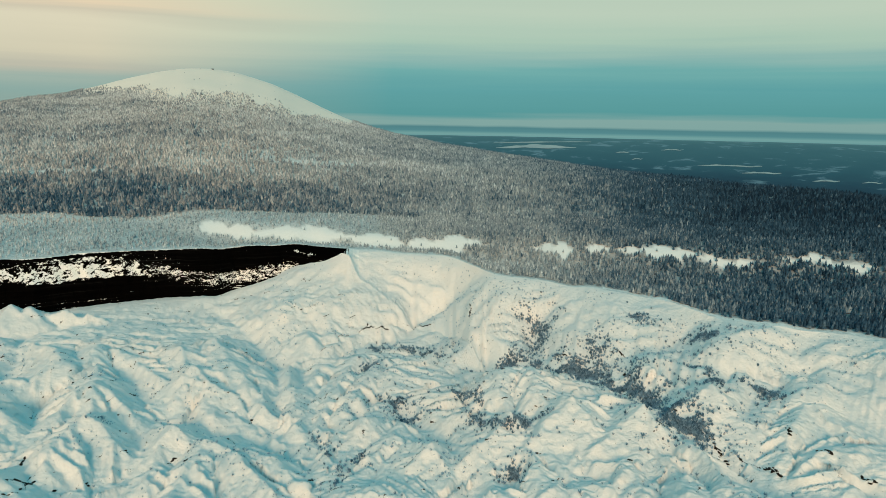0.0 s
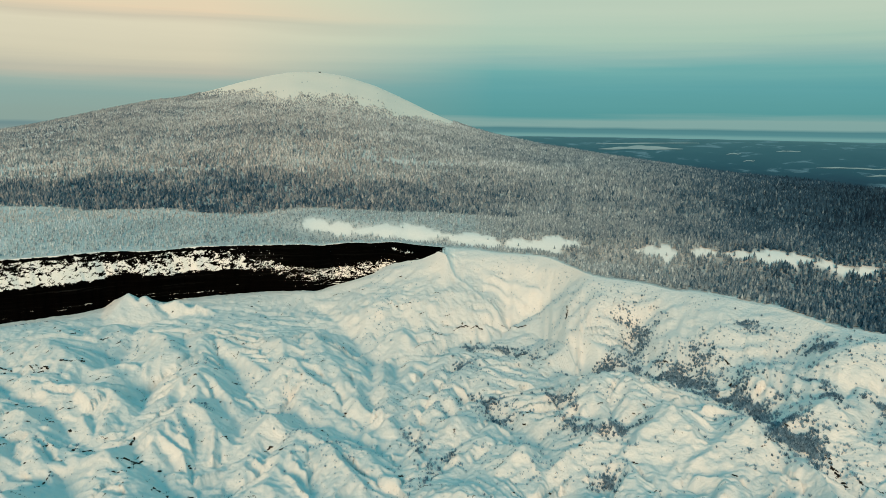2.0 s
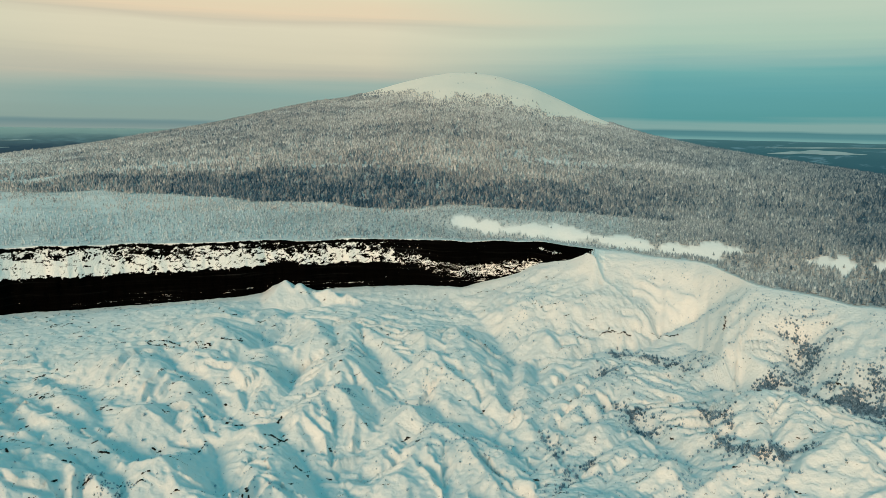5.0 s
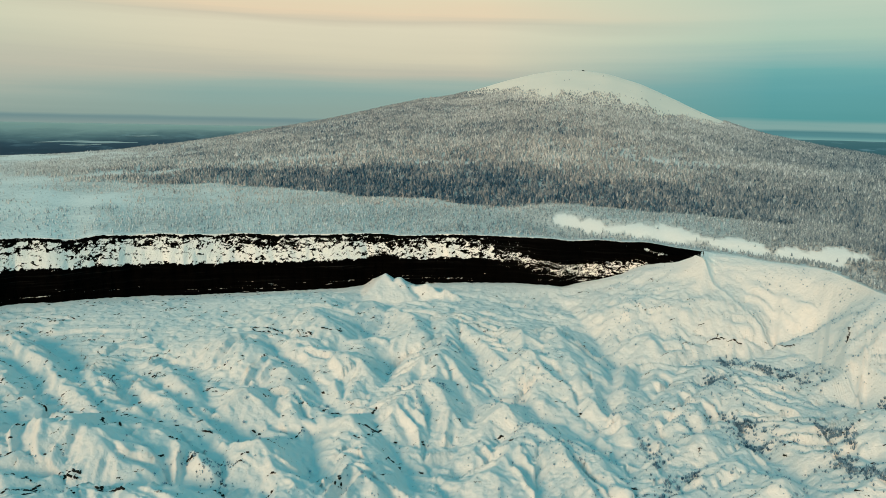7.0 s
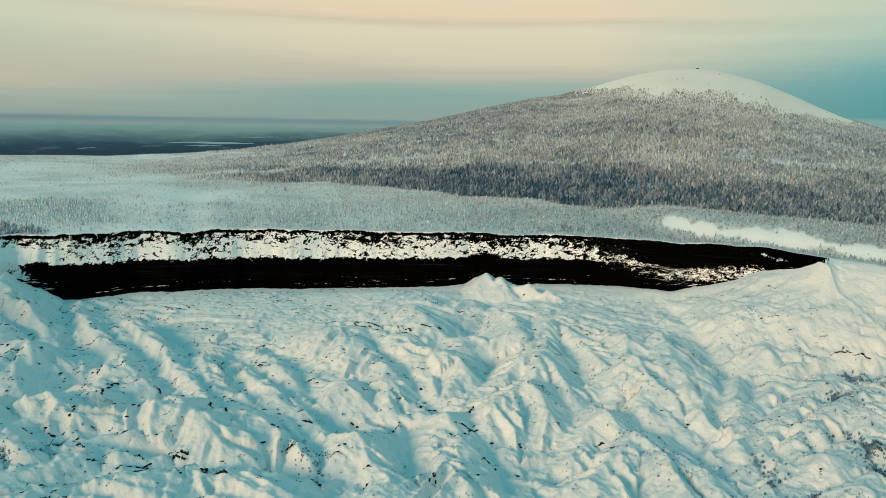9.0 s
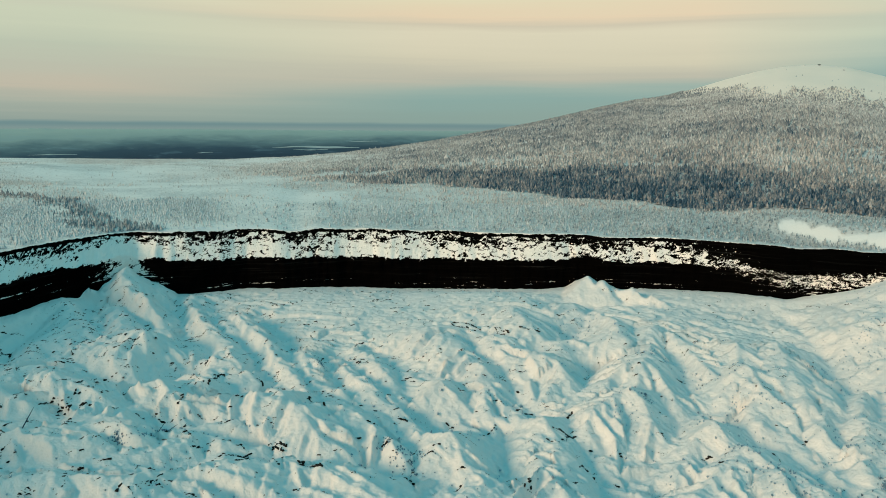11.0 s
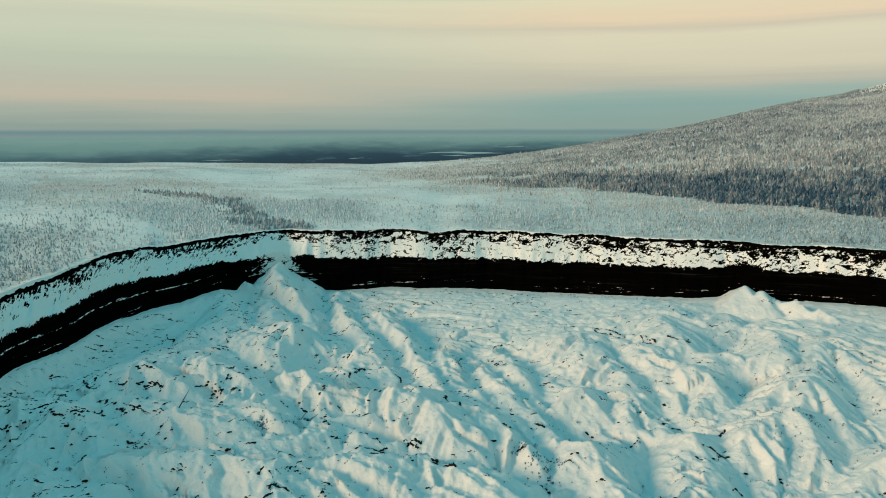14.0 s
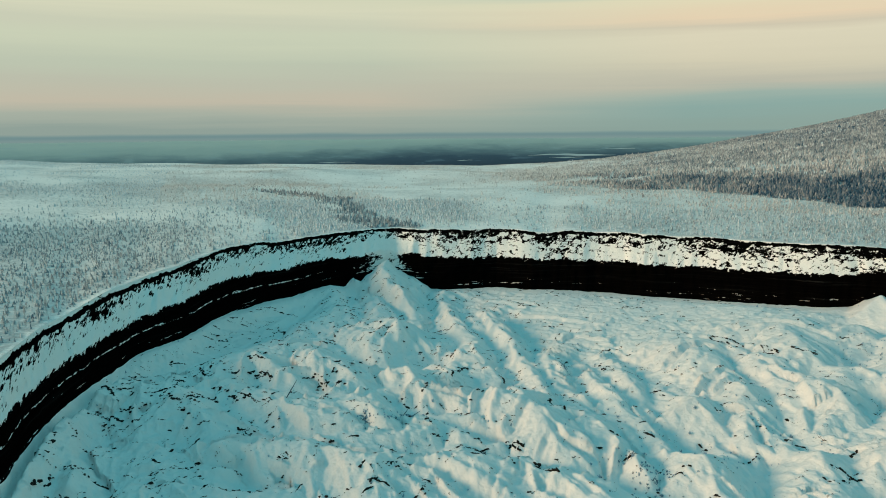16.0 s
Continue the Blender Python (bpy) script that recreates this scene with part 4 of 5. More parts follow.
def tiers(levels, sides, trunk=0):
    """A conifer of unit height: rough skirts one above another, on a thin trunk."""
    v, f = [], []
    for k, (z0, z1, rad) in enumerate(levels):
        b = len(v)
        for i in range(sides):
            t = 2 * math.pi * (i + 0.5 * k) / sides
            out = rad * (1.0 if i % 2 else 0.62)
            v.append((out * math.cos(t), out * math.sin(t), z0 - (0.03 if i % 2 else -0.03)))
        v.append((0, 0, z1))
        f += [(b + i, b + (i + 1) % sides, b + sides) for i in range(sides)]
    if trunk:
        b = len(v)
        for i in range(trunk):
            t = 2 * math.pi * i / trunk
            v.append((0.05 * math.cos(t), 0.05 * math.sin(t), -0.08))
        v.append((0, 0, 0.6))
        f += [(b + i, b + (i + 1) % trunk, b + trunk) for i in range(trunk)]
    return np.array(v), f


def tree_material(name, shade, frosted, sunlit_twigs=None, sunlit_frost=None):
    """Twigs under hoarfrost; warmth towards the hill's sunlit middle is put into the colour."""
    m, nt, b = material(name, 0.95)
    g = nt.nodes.new("ShaderNodeNewGeometry")
    p = position(nt)
    t = attribute(nt, "tint")
    n = noise_tex(nt, p, 0.9, 3, 0.7)
    f = math_node(nt, "ADD", t, math_node(nt, "MULTIPLY_ADD", n, 0.42, -0.21))
    f = math_node(nt, "ADD", f, math_node(nt, "MULTIPLY_ADD", g.outputs["Random Per Island"], 0.22, -0.11), clamp=True)
    deep = [(0.0, (0.012, 0.028, 0.05)), (0.35, (0.048, 0.105, 0.165))]
    col = ramp(nt, f, deep + [(0.7, shade), (1.0, frosted)])
    if sunlit_twigs:
        xyz = nt.nodes.new("ShaderNodeSeparateXYZ")
        link(nt, p, xyz.inputs[0])
        west = math_node(nt, "DIVIDE", xyz.outputs[0], xyz.outputs[1])
        col = mix(nt, math_node(nt, "MULTIPLY_ADD", west, -3.0, -0.3, clamp=True), col, ramp(nt, f, deep + [(0.7, sunlit_twigs), (1.0, sunlit_frost)]))
    link(nt, col, b.inputs["Base Color"])
    b.inputs["Specular IOR Level"].default_value = 0.05
    return m


WOOD = tree_material("frosted_larch", (0.30, 0.36, 0.40), (0.61, 0.70, 0.755))
HILL_WOOD = tree_material("frosted_hill_larch", (0.30, 0.36, 0.40), (0.61, 0.70, 0.755), (0.355, 0.356, 0.368), (0.68, 0.68, 0.68))
rng = np.random.RandomState(11)

def forest(name, a0, a1, r0, r1, spacing, verts, faces, jitter, label, wood=WOOD):
    area = 0.5 * (r1 * r1 - r0 * r0) * radians(a1 - a0)
    a, r = scatter(rng, int(area / spacing), a0, a1, r0, r1)
    dens, frost, tall = forest_zone(a, r)
    ok = rng.rand(len(a)) < dens
    a, r, frost, tall = a[ok], r[ok], frost[ok], tall[ok]
    x, y = place(a, r)
    z = ground_z(x, y)
    size = tall * np.exp(rng.normal(0, 0.25, len(a)))
    ob = many(name, verts, faces, np.stack([x, y, z - 0.1], -1), rng.uniform(0, 6.3, len(a)), size * rng.uniform(1.0, 1.6, len(a)), size * 0.88, frost - 0.02 + rng.normal(0, 0.09, len(a)), jitter, rng, wood)
    return tagged(ob, label, "forest", kind="stuff")


near_v, near_f = tiers([(0.10, 0.52, 0.24), (0.32, 0.76, 0.18), (0.56, 1.0, 0.12)], 5, 3)
mid_v, mid_f = tiers([(0.08, 0.62, 0.25), (0.40, 1.0, 0.16)], 4, 0)
far_v, far_f = tiers([(0.02, 1.0, 0.34)], 4, 0)
forest("rim_forest", -30, 12, 440, 960, 7, near_v, near_f, (0.02, 0.02, 0.02), "dense blue-grey larch forest along the crater edge")
forest("plateau_forest", 12, 62, 300, 960, 17, near_v, near_f, (0.02, 0.02, 0.02), "frosted young larch forest on the snowy plateau")
forest("plateau_scrub", 62, 105, 300, 960, 8, mid_v, mid_f, (0.025, 0.025, 0.02), "low frosted larch scrub on the open snowy plateau")
forest("hill_forest", -30, 105, 960, 1500, 22, mid_v, mid_f, (0.025, 0.025, 0.02), "dense frost-grey larch forest on the hill's foot", HILL_WOOD)
forest("upper_forest", -30, 105, 1500, 2560, 18, far_v, far_f, (0.03, 0.03, 0.02), "thin frost-grey forest high on the hill", HILL_WOOD)


# ---- bare bushes in the crater -------------------------------------------
def spikes(n, seed):
    """A leafless bush of unit size: thin tapered stems that fan out of one root."""
    r = np.random.RandomState(seed)
    v, f = [], []
    for i in range(n):
        t, lean, h = 6.283 * i / n + r.uniform(-0.4, 0.4), r.uniform(0.15, 0.75), r.uniform(0.6, 1.0)
        b = len(v)
        bx, by = 0.12 * math.cos(t), 0.12 * math.sin(t)
        for k in range(3):
            v.append((bx + 0.20 * math.cos(t + 2.1 * k), by + 0.20 * math.sin(t + 2.1 * k), -0.1 + 0.35 * h * (k == 0)))
        v.append((lean * math.cos(t), lean * math.sin(t), h))
        f += [(b, b + 1, b + 3), (b + 1, b + 2, b + 3), (b + 2, b, b + 3)]
    return np.array(v), f


def bush_material():
    m, nt, b = material("bare_twigs", 0.95)
    t = attribute(nt, "tint")
    n = noise_tex(nt, position(nt), 1.5, 3, 0.7)
    f = math_node(nt, "ADD", t, math_node(nt, "MULTIPLY_ADD", n, 0.8, -0.4), clamp=True)
    link(nt, ramp(nt, f, [(0.0, (0.012, 0.034, 0.062)), (0.4, (0.06, 0.125, 0.19)), (1.0, (0.30, 0.44, 0.56))]), b.inputs["Base Color"])
    return m


TWIGS = bush_material()
# thickets: half width, number of bushes, line in plan
THICKETS_A = [
    (9, 1100, [(-14, 485), (11, 471), (35, 454), (53, 425), (69, 401), (76, 355), (85, 345)]),
    (5, 170, [(-88, 442), (-63, 405)]),
    (6, 240, [(-124, 553), (-84, 538), (-41, 499)]),
    (8, 180, [(4, 535), (14, 507)]),
    (6, 60, [(-3, 542), (2, 535)]),
    (5, 60, [(42, 475), (50, 463)]),
    (5, 70, [(71, 500), (86, 483)]),
    (6, 160, [(104, 465), (121, 443)]),
    (7, 160, [(100, 422), (101, 386)]),
    (6, 80, [(125, 395), (136, 384)]),
    (5, 150, [(-31, 383), (-8, 356), (9, 365)]),
]
THICKETS_B = [
    (5, 110, [(-50, 437), (-25, 392)]),
    (4, 50, [(-118, 493), (-106, 491)]),
    (5, 60, [(-118, 381), (-93, 339)]),
    (5, 60, [(-83, 358), (-86, 314)]),
    (5, 40, [(-5, 328), (-2, 322)]),
    (6, 80, [(-271, 210), (-256, 210), (-248, 217)]),
    (3, 20, [(-405, 252), (-383, 242)]),
    (4, 40, [(-254, 211), (-247, 213)]),
    (4, 40, [(-237, 348), (-237, 365)]),
    (5, 60, [(-332, 130), (-316, 135)]),
    (4, 30, [(-311, 128), (-311, 137)]),
    (4, 30, [(-323, 106), (-317, 110)]),
]
bush_v, bush_f = spikes(5, 5)


def bushes(name, x, y, size, tint, label):
    n = len(x)
    ob = many(name, bush_v, bush_f, np.stack([x, y, ground_z(x, y)], -1), rng.uniform(0, 6.3, n), size * rng.uniform(0.8, 1.3, n), size, tint, (0.03, 0.03, 0.03), rng, TWIGS)
    return tagged(ob, label, "shrubs", kind="stuff")


bx, by, bs = [], [], []
for wide, count, line in THICKETS_A + THICKETS_B:
    pts = np.array(line, float)
    leg = rng.randint(0, max(len(pts) - 1, 1), int(count * (6 if count > 500 else 3.6)))
    t = rng.rand(len(leg))[:, None]
    p = pts[leg] * (1 - t) + pts[np.minimum(leg + 1, len(pts) - 1)] * t + rng.normal(0, 1, (len(leg), 2)) * wide * (0.15 + rng.gamma(1.3, 0.45, (len(leg), 1)))
    p = p[rng.rand(len(p)) < np.clip(0.50 + 1.5 * fbm(p[:, 0], p[:, 1], 8, 2, 161), 0.03, 1)]
    bx.append(p[:, 0]), by.append(p[:, 1]), bs.append(rng.uniform(0.8, 2.2, len(p)) * (0.55 if line[0][0] < -180 else 1.0))
bx, by, bs = np.concatenate(bx), np.concatenate(by), np.concatenate(bs)
bushes("thicket", bx, by, bs, rng.uniform(0.35, 1.05, len(bx)), "dense bare willow thickets in snowy gullies")
# dwarf shrubs poking through the snow, thick on the wooded side of the crater
a, r = scatter(rng, 130000, -26, 100, 260, 700)
x, y = place(a, r)
share = 0.75 * np.clip(0.02 + 0.16 * smooth(30, 5, a) + 0.40 * fbm(x, y, 34, 3, 151), 0, 1) * smooth(62, 8, a) * (r < rim_r(a) - 4) + 0.012
share = share * (1 - 0.85 * smooth(130, 80, base_r(a) - r) * smooth(4, 9, a))
share = share * ((r < base_r(a) - 3) | ((a < 13) & (r < rim_r(a) - 3)))
ok = rng.rand(len(a)) < share
bushes("dwarf_shrub", x[ok], y[ok], 0.40 + rng.gamma(3, 0.17, ok.sum()), rng.uniform(0.75, 1.3, ok.sum()), "scattered dwarf shrubs poking through crater snow")

# ---- dark soil where the crust has torn ----------------------------------
def soil_material():
    m, nt, b = material("torn_soil", 0.95)
    n = noise_tex(nt, position(nt), 1.1, 4, 0.7)
    link(nt, ramp(nt, n, [(0.3, (0.006, 0.006, 0.006)), (0.7, (0.03, 0.026, 0.022))]), b.inputs["Base Color"])
    bump_to(nt, b, n, 0.8, 0.4)
    return m


SOIL = soil_material()
# torn edges of the crust, in plan
SCARPS_A = [
    [(-389, 52), (-385, 58), (-384, 65), (-380, 73)],
    [(-400, 38), (-384, 47)],
    [(-376, 87), (-378, 94), (-370, 98), (-365, 99)],
    [(-368, 104), (-366, 108)],
    [(-372, -9), (-361, 2), (-359, 10)],
    [(-348, 26), (-347, 33), (-360, 47)],
    [(-361, 51), (-351, 57), (-345, 63)],
    [(-330, 53), (-324, 59)],
    [(-297, 43), (-295, 46), (-292, 52)],
    [(-353, -3), (-348, 6)],
    [(-304, 20), (-303, 23)],
    [(-285, -18), (-289, -15), (-294, -14)],
    [(-432, 24), (-437, 28)],
    [(-395, 63), (-391, 72)],
    [(-481, 51), (-485, 56)],
    [(-523, 92), (-480, 94)],
    [(-375, 168), (-405, 185), (-396, 190)],
    [(-449, 107), (-441, 111)],
    [(-296, 167), (-290, 170)],
]
# torn edges of the crust, in plan
SCARPS_B = [
    [(-336, 207), (-317, 200)],
    [(-304, 132), (-307, 138)],
    [(-293, 149), (-292, 153)],
    [(-383, 199), (-374, 198)],
    [(-265, 164), (-252, 168)],
    [(-251, 90), (-258, 97), (-253, 99)],
    [(-386, 81), (-381, 84)],
    [(-413, 367), (-400, 373), (-387, 377)],
    [(-378, 381), (-363, 380)],
    [(-360, 388), (-351, 399)],
    [(-386, 456), (-381, 462)],
    [(-494, 284), (-486, 292)],
    [(-291, 264), (-285, 266)],
    [(-336, 336), (-334, 338)],
    [(-299, 239), (-290, 239)],
    [(-413, 371), (-399, 377), (-390, 379)],
    [(-377, 382), (-362, 380)],
    [(-295, 166), (-289, 169)],
    [(-204, 236), (-206, 242)],
    [(-293, 148), (-292, 155), (-290, 162)],
    [(-259, 161), (-254, 167)],
    [(-250, 314), (-251, 320)],
]
# torn edges of the crust, in plan
SCARPS_C = [
    [(-209, 276), (-210, 282)],
    [(-231, 288), (-228, 300)],
    [(-568, 286), (-547, 289), (-540, 295)],
    [(-550, 304), (-544, 307)],
    [(55, 458), (58, 458), (61, 451)],
    [(25, 473), (28, 468)],
    [(-45, 562), (-38, 549)],
    [(-152, 557), (-149, 570)],
    [(-138, 575), (-134, 580), (-115, 581)],
    [(-95, 589), (-80, 583)],
    [(61, 433), (62, 421)],
    [(89, 346), (100, 331), (106, 310)],
    [(132, 325), (136, 320)],
    [(143, 306), (147, 300)],
    [(126, 347), (127, 340)],
    [(-239, 292), (-233, 293)],
]
clod_v = np.array([(-0.6, -0.3, -0.4), (0.6, -0.3, -0.4), (0.6, 0.3, -0.4), (-0.6, 0.3, -0.4), (-0.5, -0.2, 0.35), (0.45, -0.25, 0.45), (0.5, 0.2, 0.3), (-0.4, 0.2, 0.4)])
clod_f = [(4, 5, 6), (4, 6, 7), (0, 1, 5), (0, 5, 4), (1, 2, 6), (1, 6, 5), (2, 3, 7), (2, 7, 6), (3, 0, 4), (3, 4, 7)]


def clods(name, chains, label):
    px, py, turn, wide, tall = [], [], [], [], []
    for line, thick in chains:
        for (ax, ay), (ex, ey) in zip(line[:-1], line[1:]):
            d = math.hypot(ex - ax, ey - ay)
            n = max(2, int(d / 0.6))
            t = (np.arange(n) + rng.uniform(-0.4, 0.4, n)) / n
            drift = np.cumsum(rng.normal(0, 0.45, n))
            nx, ny = -(ey - ay) / max(d, 0.1), (ex - ax) / max(d, 0.1)
            px.append(ax + (ex - ax) * t + nx * drift), py.append(ay + (ey - ay) * t + ny * drift)
            turn.append(np.full(n, math.atan2(ey - ay, ex - ax)) + rng.normal(0, 0.35, n))
            big = rng.gamma(3, 0.33, n) * thick * (0.35 + 0.9 * np.abs(np.sin(3 * t + rng.uniform(0, 6))))
            big = np.minimum(big, 1.25)
            wide.append(big * 1.25), tall.append(big * 0.7)
    px, py = np.concatenate(px), np.concatenate(py)
    ob = many(name, clod_v, clod_f, np.stack([px, py, ground_z(px, py)], -1), np.concatenate(turn), np.concatenate(wide), np.concatenate(tall), np.zeros(len(px)), (0.12, 0.12, 0.12), rng, SOIL)
    return tagged(ob, label, "soil", kind="stuff")


clods("soil_scarp", [(line, 1.0) for line in SCARPS_A + SCARPS_B + SCARPS_C], "ragged dark soil edges torn through the snow")
small = []
a, r = scatter(rng, 11000, -22, 100, 240, 690)
chance = 0.08 + 0.5 * smooth(35, 80, a) + 0.35 * smooth(80, 92, a)
for ai, ri, ci in zip(a, r, chance):
    if ri > base_r(np.array(ai)) - 4 or rng.rand() > ci:
        continue
    x0, y0 = place(ai, ri)
    long, bend = rng.gamma(2.0, 1.8) + 0.8, radians(ai) + rng.normal(0.35, 0.5)
    small.append(([(x0, y0), (x0 + long * math.cos(bend), y0 + long * math.sin(bend))], rng.uniform(0.3, 0.62)))
clods("soil_clod", small, "small dark soil clods scattered over the snow")


# ---- single larches nearest the rim --------------------------------------
def part(name, bm, mat, parent, label=""):
    me = bpy.data.meshes.new(name)
    bm.to_mesh(me)
    bm.free()
    me.materials.append(mat)
    ob = new(name, me)
    ob.parent = parent
    if label:
        ob["label"] = label
    return ob


def limb(bm, p, q, r0, r1, sides=6):
    p, q = Vector(p), Vector(q)
    side = (q - p).orthogonal().normalized()
    up = (q - p).cross(side).normalized()
    rings = []
    for c, rad in ((p, r0), (q, r1)):
        rings.append([bm.verts.new(c + rad * (math.cos(6.2832 * i / sides) * side + math.sin(6.2832 * i / sides) * up)) for i in range(sides)])
    for i in range(sides):
        bm.faces.new((rings[0][i], rings[0][(i + 1) % sides], rings[1][(i + 1) % sides], rings[1][i]))
    bm.faces.new(rings[1])
    bm.faces.new(rings[0][::-1])


def larch(seed, tall):
    r = random.Random(seed)
    base = new("larch_tree")
    bm = bmesh.new()
    lean = (r.uniform(-0.02, 0.02) * tall, r.uniform(-0.02, 0.02) * tall)
    mid = (lean[0] * 0.5, lean[1] * 0.5, tall * 0.5)
    limb(bm, (0, 0, -0.4), mid, 0.016 * tall, 0.010 * tall, 7)
    limb(bm, mid, (lean[0], lean[1], tall * 0.98), 0.010 * tall, 0.002 * tall, 7)
    tips = []
    for k in range(26):
        h = 0.16 + 0.80 * k / 26
        t = k * 2.4 + r.uniform(-0.3, 0.3)
        out = tall * (0.21 * (1 - h) + 0.03) * r.uniform(0.7, 1.25)
        foot = (lean[0] * h, lean[1] * h, tall * h)
        tip = (foot[0] + out * math.cos(t), foot[1] + out * math.sin(t), foot[2] + out * r.uniform(-0.15, 0.30))
        limb(bm, foot, tip, 0.0035 * tall, 0.0010 * tall, 3)
        tips.append((foot, tip))
    part("trunk", bm, FROST, base, "thin frosted trunk with bare limbs")
    bm = bmesh.new()
    for foot, tip in tips:
        for k in range(3):
            s = r.uniform(0.3, 1.0)
            c = Vector(foot).lerp(Vector(tip), s) + Vector((r.uniform(-1, 1), r.uniform(-1, 1), r.uniform(-0.4, 0.6))) * 0.02 * tall
            m = Matrix.Translation(c) @ Euler((r.uniform(0, 6), r.uniform(0, 6), r.uniform(0, 6))).to_matrix().to_4x4() @ Matrix.Diagonal((r.uniform(0.02, 0.05) * tall, r.uniform(0.018, 0.04) * tall, r.uniform(0.014, 0.03) * tall, 1))
            v = [bm.verts.new(m @ Vector(p)) for p in ((1, 0, 0), (0, 1, 0), (-1, 0, 0), (0, -1, 0), (0, 0, 1), (0, 0, -1))]
            for i in range(4):
                bm.faces.new((v[i], v[(i + 1) % 4], v[4]))
                bm.faces.new((v[(i + 1) % 4], v[i], v[5]))
    part("crown", bm, FROST, base, "frost-covered twigs")
    return tagged(base, "slender larch white with hoarfrost on the snow", "tree", group="larches by the rim")


def frost_material():
    m, nt, b = material("hoarfrost", 0.9)
    o = nt.nodes.new("ShaderNodeObjectInfo")
    n = noise_tex(nt, position(nt), 1.4, 4, 0.7)
    f = math_node(nt, "ADD", n, math_node(nt, "MULTIPLY_ADD", o.outputs["Random"], 0.3, -0.15))
    link(nt, ramp(nt, f, [(0.3, (0.22, 0.23, 0.25)), (0.55, (0.45, 0.45, 0.46)), (0.75, (0.68, 0.68, 0.68))]), b.inputs["Base Color"])
    bump_to(nt, b, n, 0.8, 0.2)
    return m


FROST = frost_material()
kinds = [larch(k, h) for k, h in enumerate((4.2, 3.6, 3.0, 4.8))]
spots = []
for a0, a1, d0, d1, count in ((93, 102, 14, 120, 110), (72.6, 79, 10, 130, 45), (84, 93, 30, 150, 30)):
    for _ in range(count):
        ai = rng.uniform(a0, a1)
        ri = float(rim_r(np.array(ai))) + rng.uniform(d0, d1)
        if a0 == 72.6:
            ai = float(np.interp(ri, DRAW_R, DRAW_A)) + rng.normal(0, 0.8)
        spots.append(place(ai, ri))
for i, (sx, sy) in enumerate(spots):
    sz = float(ground_z(np.array([sx]), np.array([sy]))[0])
    s = rng.uniform(0.7, 1.15)
    m = Matrix.LocRotScale((sx, sy, sz), Euler((0, 0, rng.uniform(0, 6.3))), None)
    if i < len(kinds):
        kinds[i].matrix_basis = m
    else:
        copy_thing(kinds[i % len(kinds)], m)


# ---- small single things --------------------------------------------------
def dead_trunk(p, q, thick):
    """A dead larch stem that leans out of the snow, with a few broken limbs."""
    base = new("dead_trunk")
    p, q = Vector(p), Vector(q)
    base.location = p
    d = q - p
    bm = bmesh.new()
    limb(bm, -0.08 * d, 0.5 * d, thick, 0.7 * thick, 7)
    limb(bm, 0.5 * d, d, 0.7 * thick, 0.25 * thick, 7)
    part("stem", bm, TWIGS, base)
    for s in (0.45, 0.62, 0.8):
        bm = bmesh.new()
        limb(bm, s * d, s * d + Vector((rng.uniform(-0.8, 0.8), rng.uniform(-0.8, 0.8), rng.uniform(0.1, 0.6))), 0.3 * thick, 0.1 * thick, 5)
        part("broken_limb", bm, TWIGS, base)
    return tagged(base, "bare dead larch trunk leaning out of the snow", "dead tree", group="dead trunks")


for px, py, dx, dy, dz, th in ((-340, 75, -7, 6, 5.5, 0.28), (-331, 131, 3, 4, 3.5, 0.22), (-334, 128, -2, 4, 3, 0.2)):
    pz = float(ground_z(np.array([float(px)]), np.array([float(py)]))[0])
    dead_trunk((px, py, pz - 0.2), (px + dx, py + dy, pz + dz), th)


def summit_hut():
    """A low dark cabin with a pitched roof and a mast, on the bald top."""
    x, y = place(np.array([24.3]), np.array([2545.0]))
    z = float(ground_z(x, y)[0])
    base = new("summit_hut")
    base.location, base.rotation_euler = (float(x[0]), float(y[0]), z), (0, 0, 0.4)
    bm = bmesh.new()
    bmesh.ops.create_cube(bm, size=1, matrix=Matrix.Translation((0, 0, 0.6)) @ Matrix.Diagonal((7, 5, 2.4, 1)))
    part("wall", bm, SOIL, base)
    bm = bmesh.new()
    v = [bm.verts.new(c) for c in ((-4, -3, 1.7), (4, -3, 1.7), (4, 3, 1.7), (-4, 3, 1.7), (-4, 0, 2.9), (4, 0, 2.9))]
    for f in ((0, 1, 5, 4), (2, 3, 4, 5), (0, 4, 3), (1, 2, 5), (3, 2, 1, 0)):
        bm.faces.new([v[i] for i in f])
    part("roof", bm, SOIL, base)
    bm = bmesh.new()
    limb(bm, (3, 0, 1.8), (3, 0, 4.5), 0.12, 0.06, 6)
    part("mast", bm, SOIL, base)
    return tagged(base, "small dark cabin on the bald snowy summit", "hut")


summit_hut()


# ---- frozen water far off in the valley -----------------------------------
def ice_material():
    m, nt, b = material("snowed_ice", 0.6)
    n = noise_tex(nt, position(nt), 0.02, 4, 0.6)
    link(nt, mix(nt, n, (0.24, 0.33, 0.37), (0.46, 0.53, 0.55)), b.inputs["Base Color"])
    return m


ICE = ice_material()


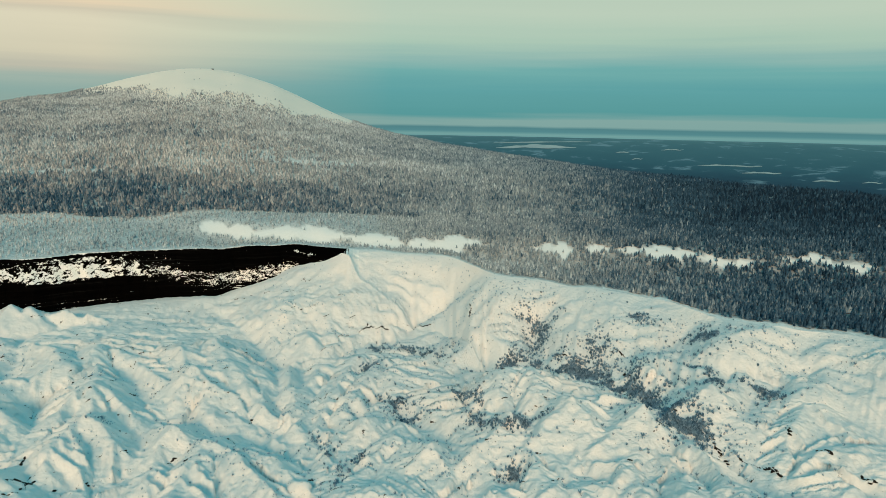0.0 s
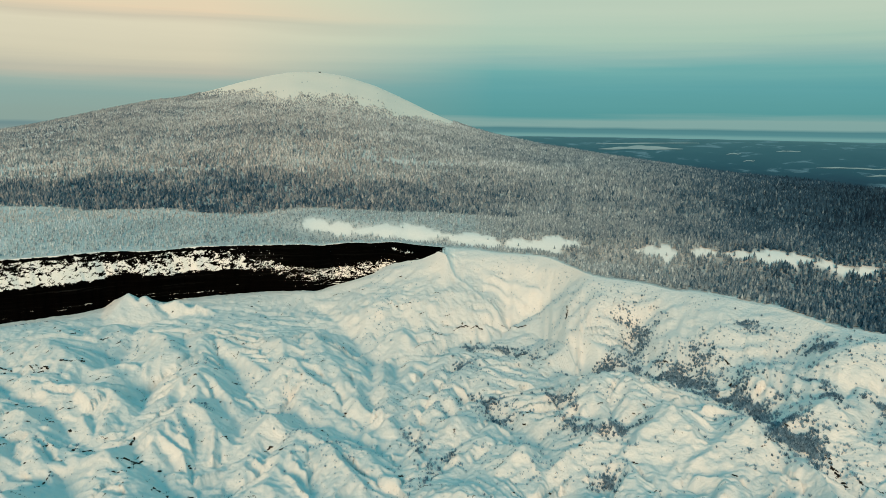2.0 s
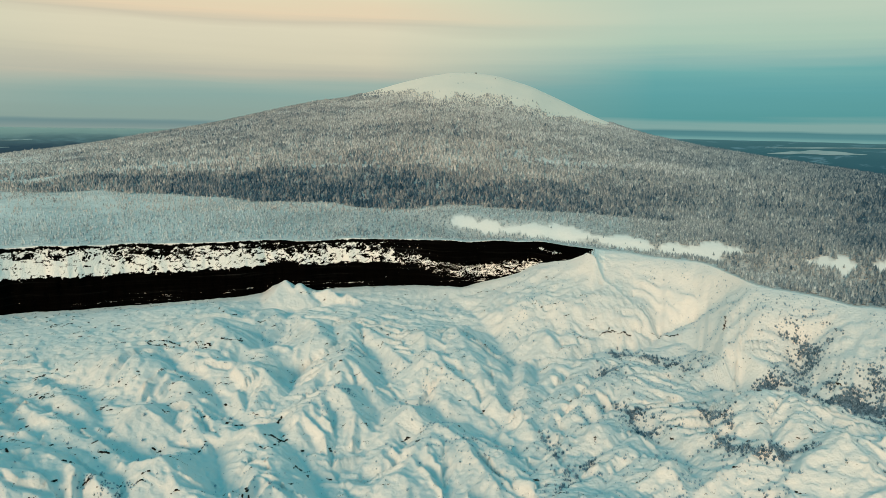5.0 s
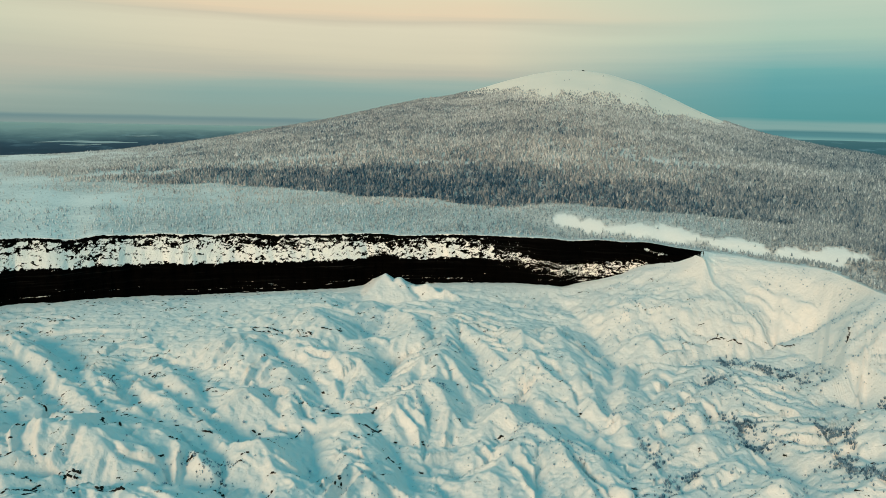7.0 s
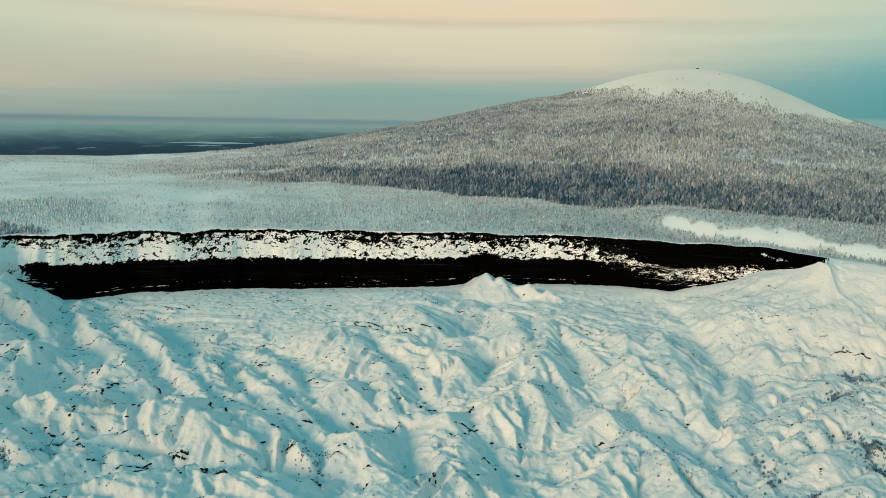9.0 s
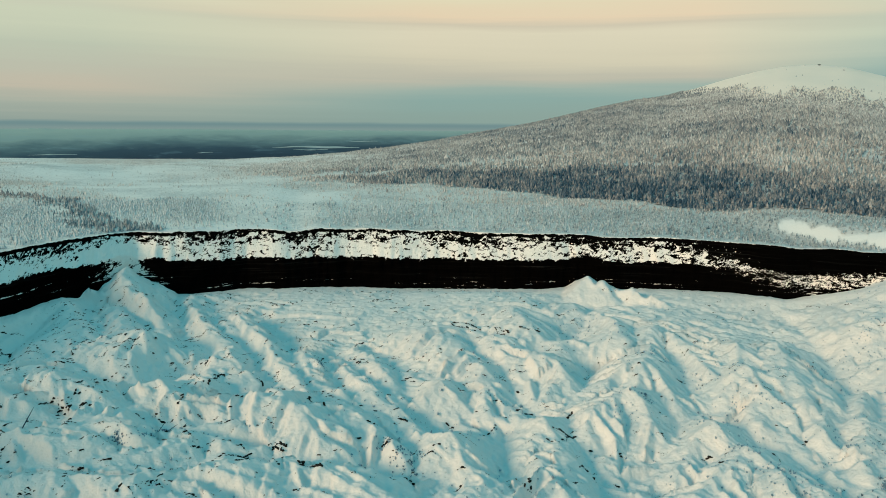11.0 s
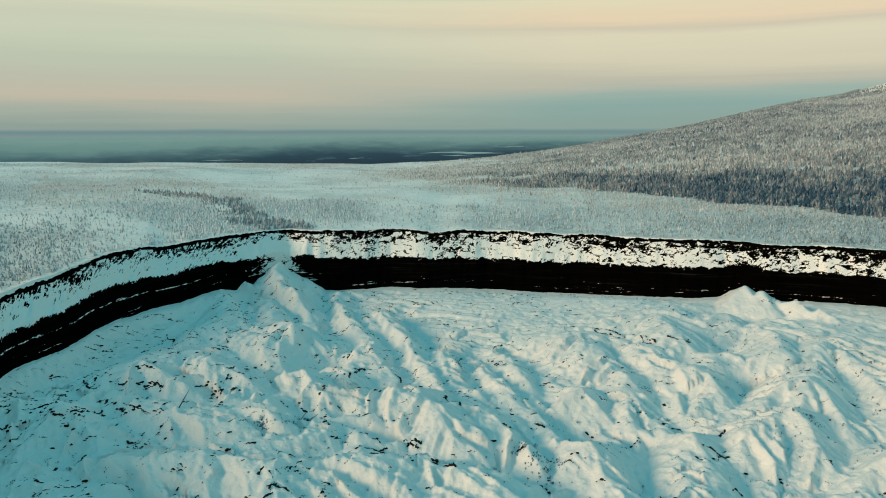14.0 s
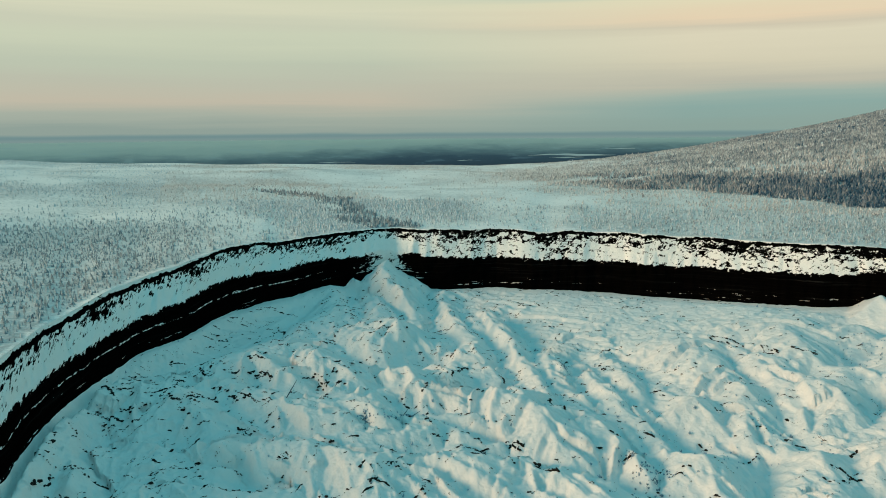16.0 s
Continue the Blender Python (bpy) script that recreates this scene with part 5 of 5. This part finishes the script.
def frozen_strip(name, line, label, category):
    """A winding strip of snowed-over ice; the line gives bearing, range and half width."""
    pts = np.array(line, float)
    s = np.linspace(0, len(pts) - 1, 12 * len(pts))
    a, r, w = (np.interp(s, np.arange(len(pts)), pts[:, k]) for k in range(3))
    r = r + 14 * vnoise(s * 1.7, s * 0, 201)
    w = w * (1 + 0.4 * vnoise(s * 2.3, s * 0 + 7, 203))
    v, f = [], []
    for ai, ri, wi in zip(a, r, w):
        for e in (-1, 1):
            px, py = place(np.array([ai]), np.array([ri + e * wi]))
            v.append((float(px[0]), float(py[0]), float(ground_z(px, py)[0]) + 1.2))
    f = [(2 * i, 2 * i + 1, 2 * i + 3, 2 * i + 2) for i in range(len(a) - 1)]
    me = bpy.data.meshes.new(name)
    me.from_pydata(v, [], f)
    me.materials.append(ICE)
    return tagged(new(name, me), label, category, kind="structure")


frozen_strip("frozen_river", [(64.0, 4000, 4), (62.4, 4030, 16), (60.6, 4010, 24), (58.8, 4000, 20), (57.4, 4000, 5)], "pale frozen river winding through the dark valley", "river")
frozen_strip("frozen_river", [(62.4, 3945, 4), (61.0, 3935, 12), (59.8, 3930, 4)], "narrow frozen side arm of the valley river", "river")
frozen_strip("frozen_lake", [(58.2, 4210, 5), (57.0, 4215, 14), (56.0, 4200, 5)], "distant snowed-over lake in the hazy valley", "lake")
frozen_strip("frozen_lake", [(69.5, 3845, 3), (69.0, 3858, 10), (68.3, 3855, 3)], "small snowed-over lake in the dark valley", "lake")
frozen_strip("frozen_lake", [(80.4, 3835, 3), (79.0, 3840, 10), (77.4, 3815, 3)], "small snowed-over lake at the plateau's edge", "lake")
frozen_strip("frozen_lake", [(2.8, 4210, 10), (1.2, 4260, 45), (-0.4, 4290, 60), (-2.0, 4265, 40), (-3.4, 4250, 8)], "wide snowed-over lake in the dark valley", "lake")
frozen_strip("frozen_lake", [(3.0, 4410, 8), (-0.6, 4475, 28), (-4.5, 4520, 8)], "long snowed-over lake near the horizon", "lake")
for bear, span, reach, half in ((-6.9, 1.0, 4140, 16), (-8.0, 0.8, 3946, 12), (-10.5, 1.6, 4260, 14), (-14.6, 4.4, 3845, 16), (-16.8, 2.6, 3690, 18), (-21.0, 1.7, 3565, 16), (-23.8, 1.2, 3570, 12)):
    frozen_strip("frozen_lake", [(bear + span / 2, reach - 10, half / 4), (bear + span / 5, reach + 15, half), (bear - span / 4, reach, 0.7 * half), (bear - span / 2, reach + 10, half / 4)], "small snowed-over lake in the dark valley", "lake")
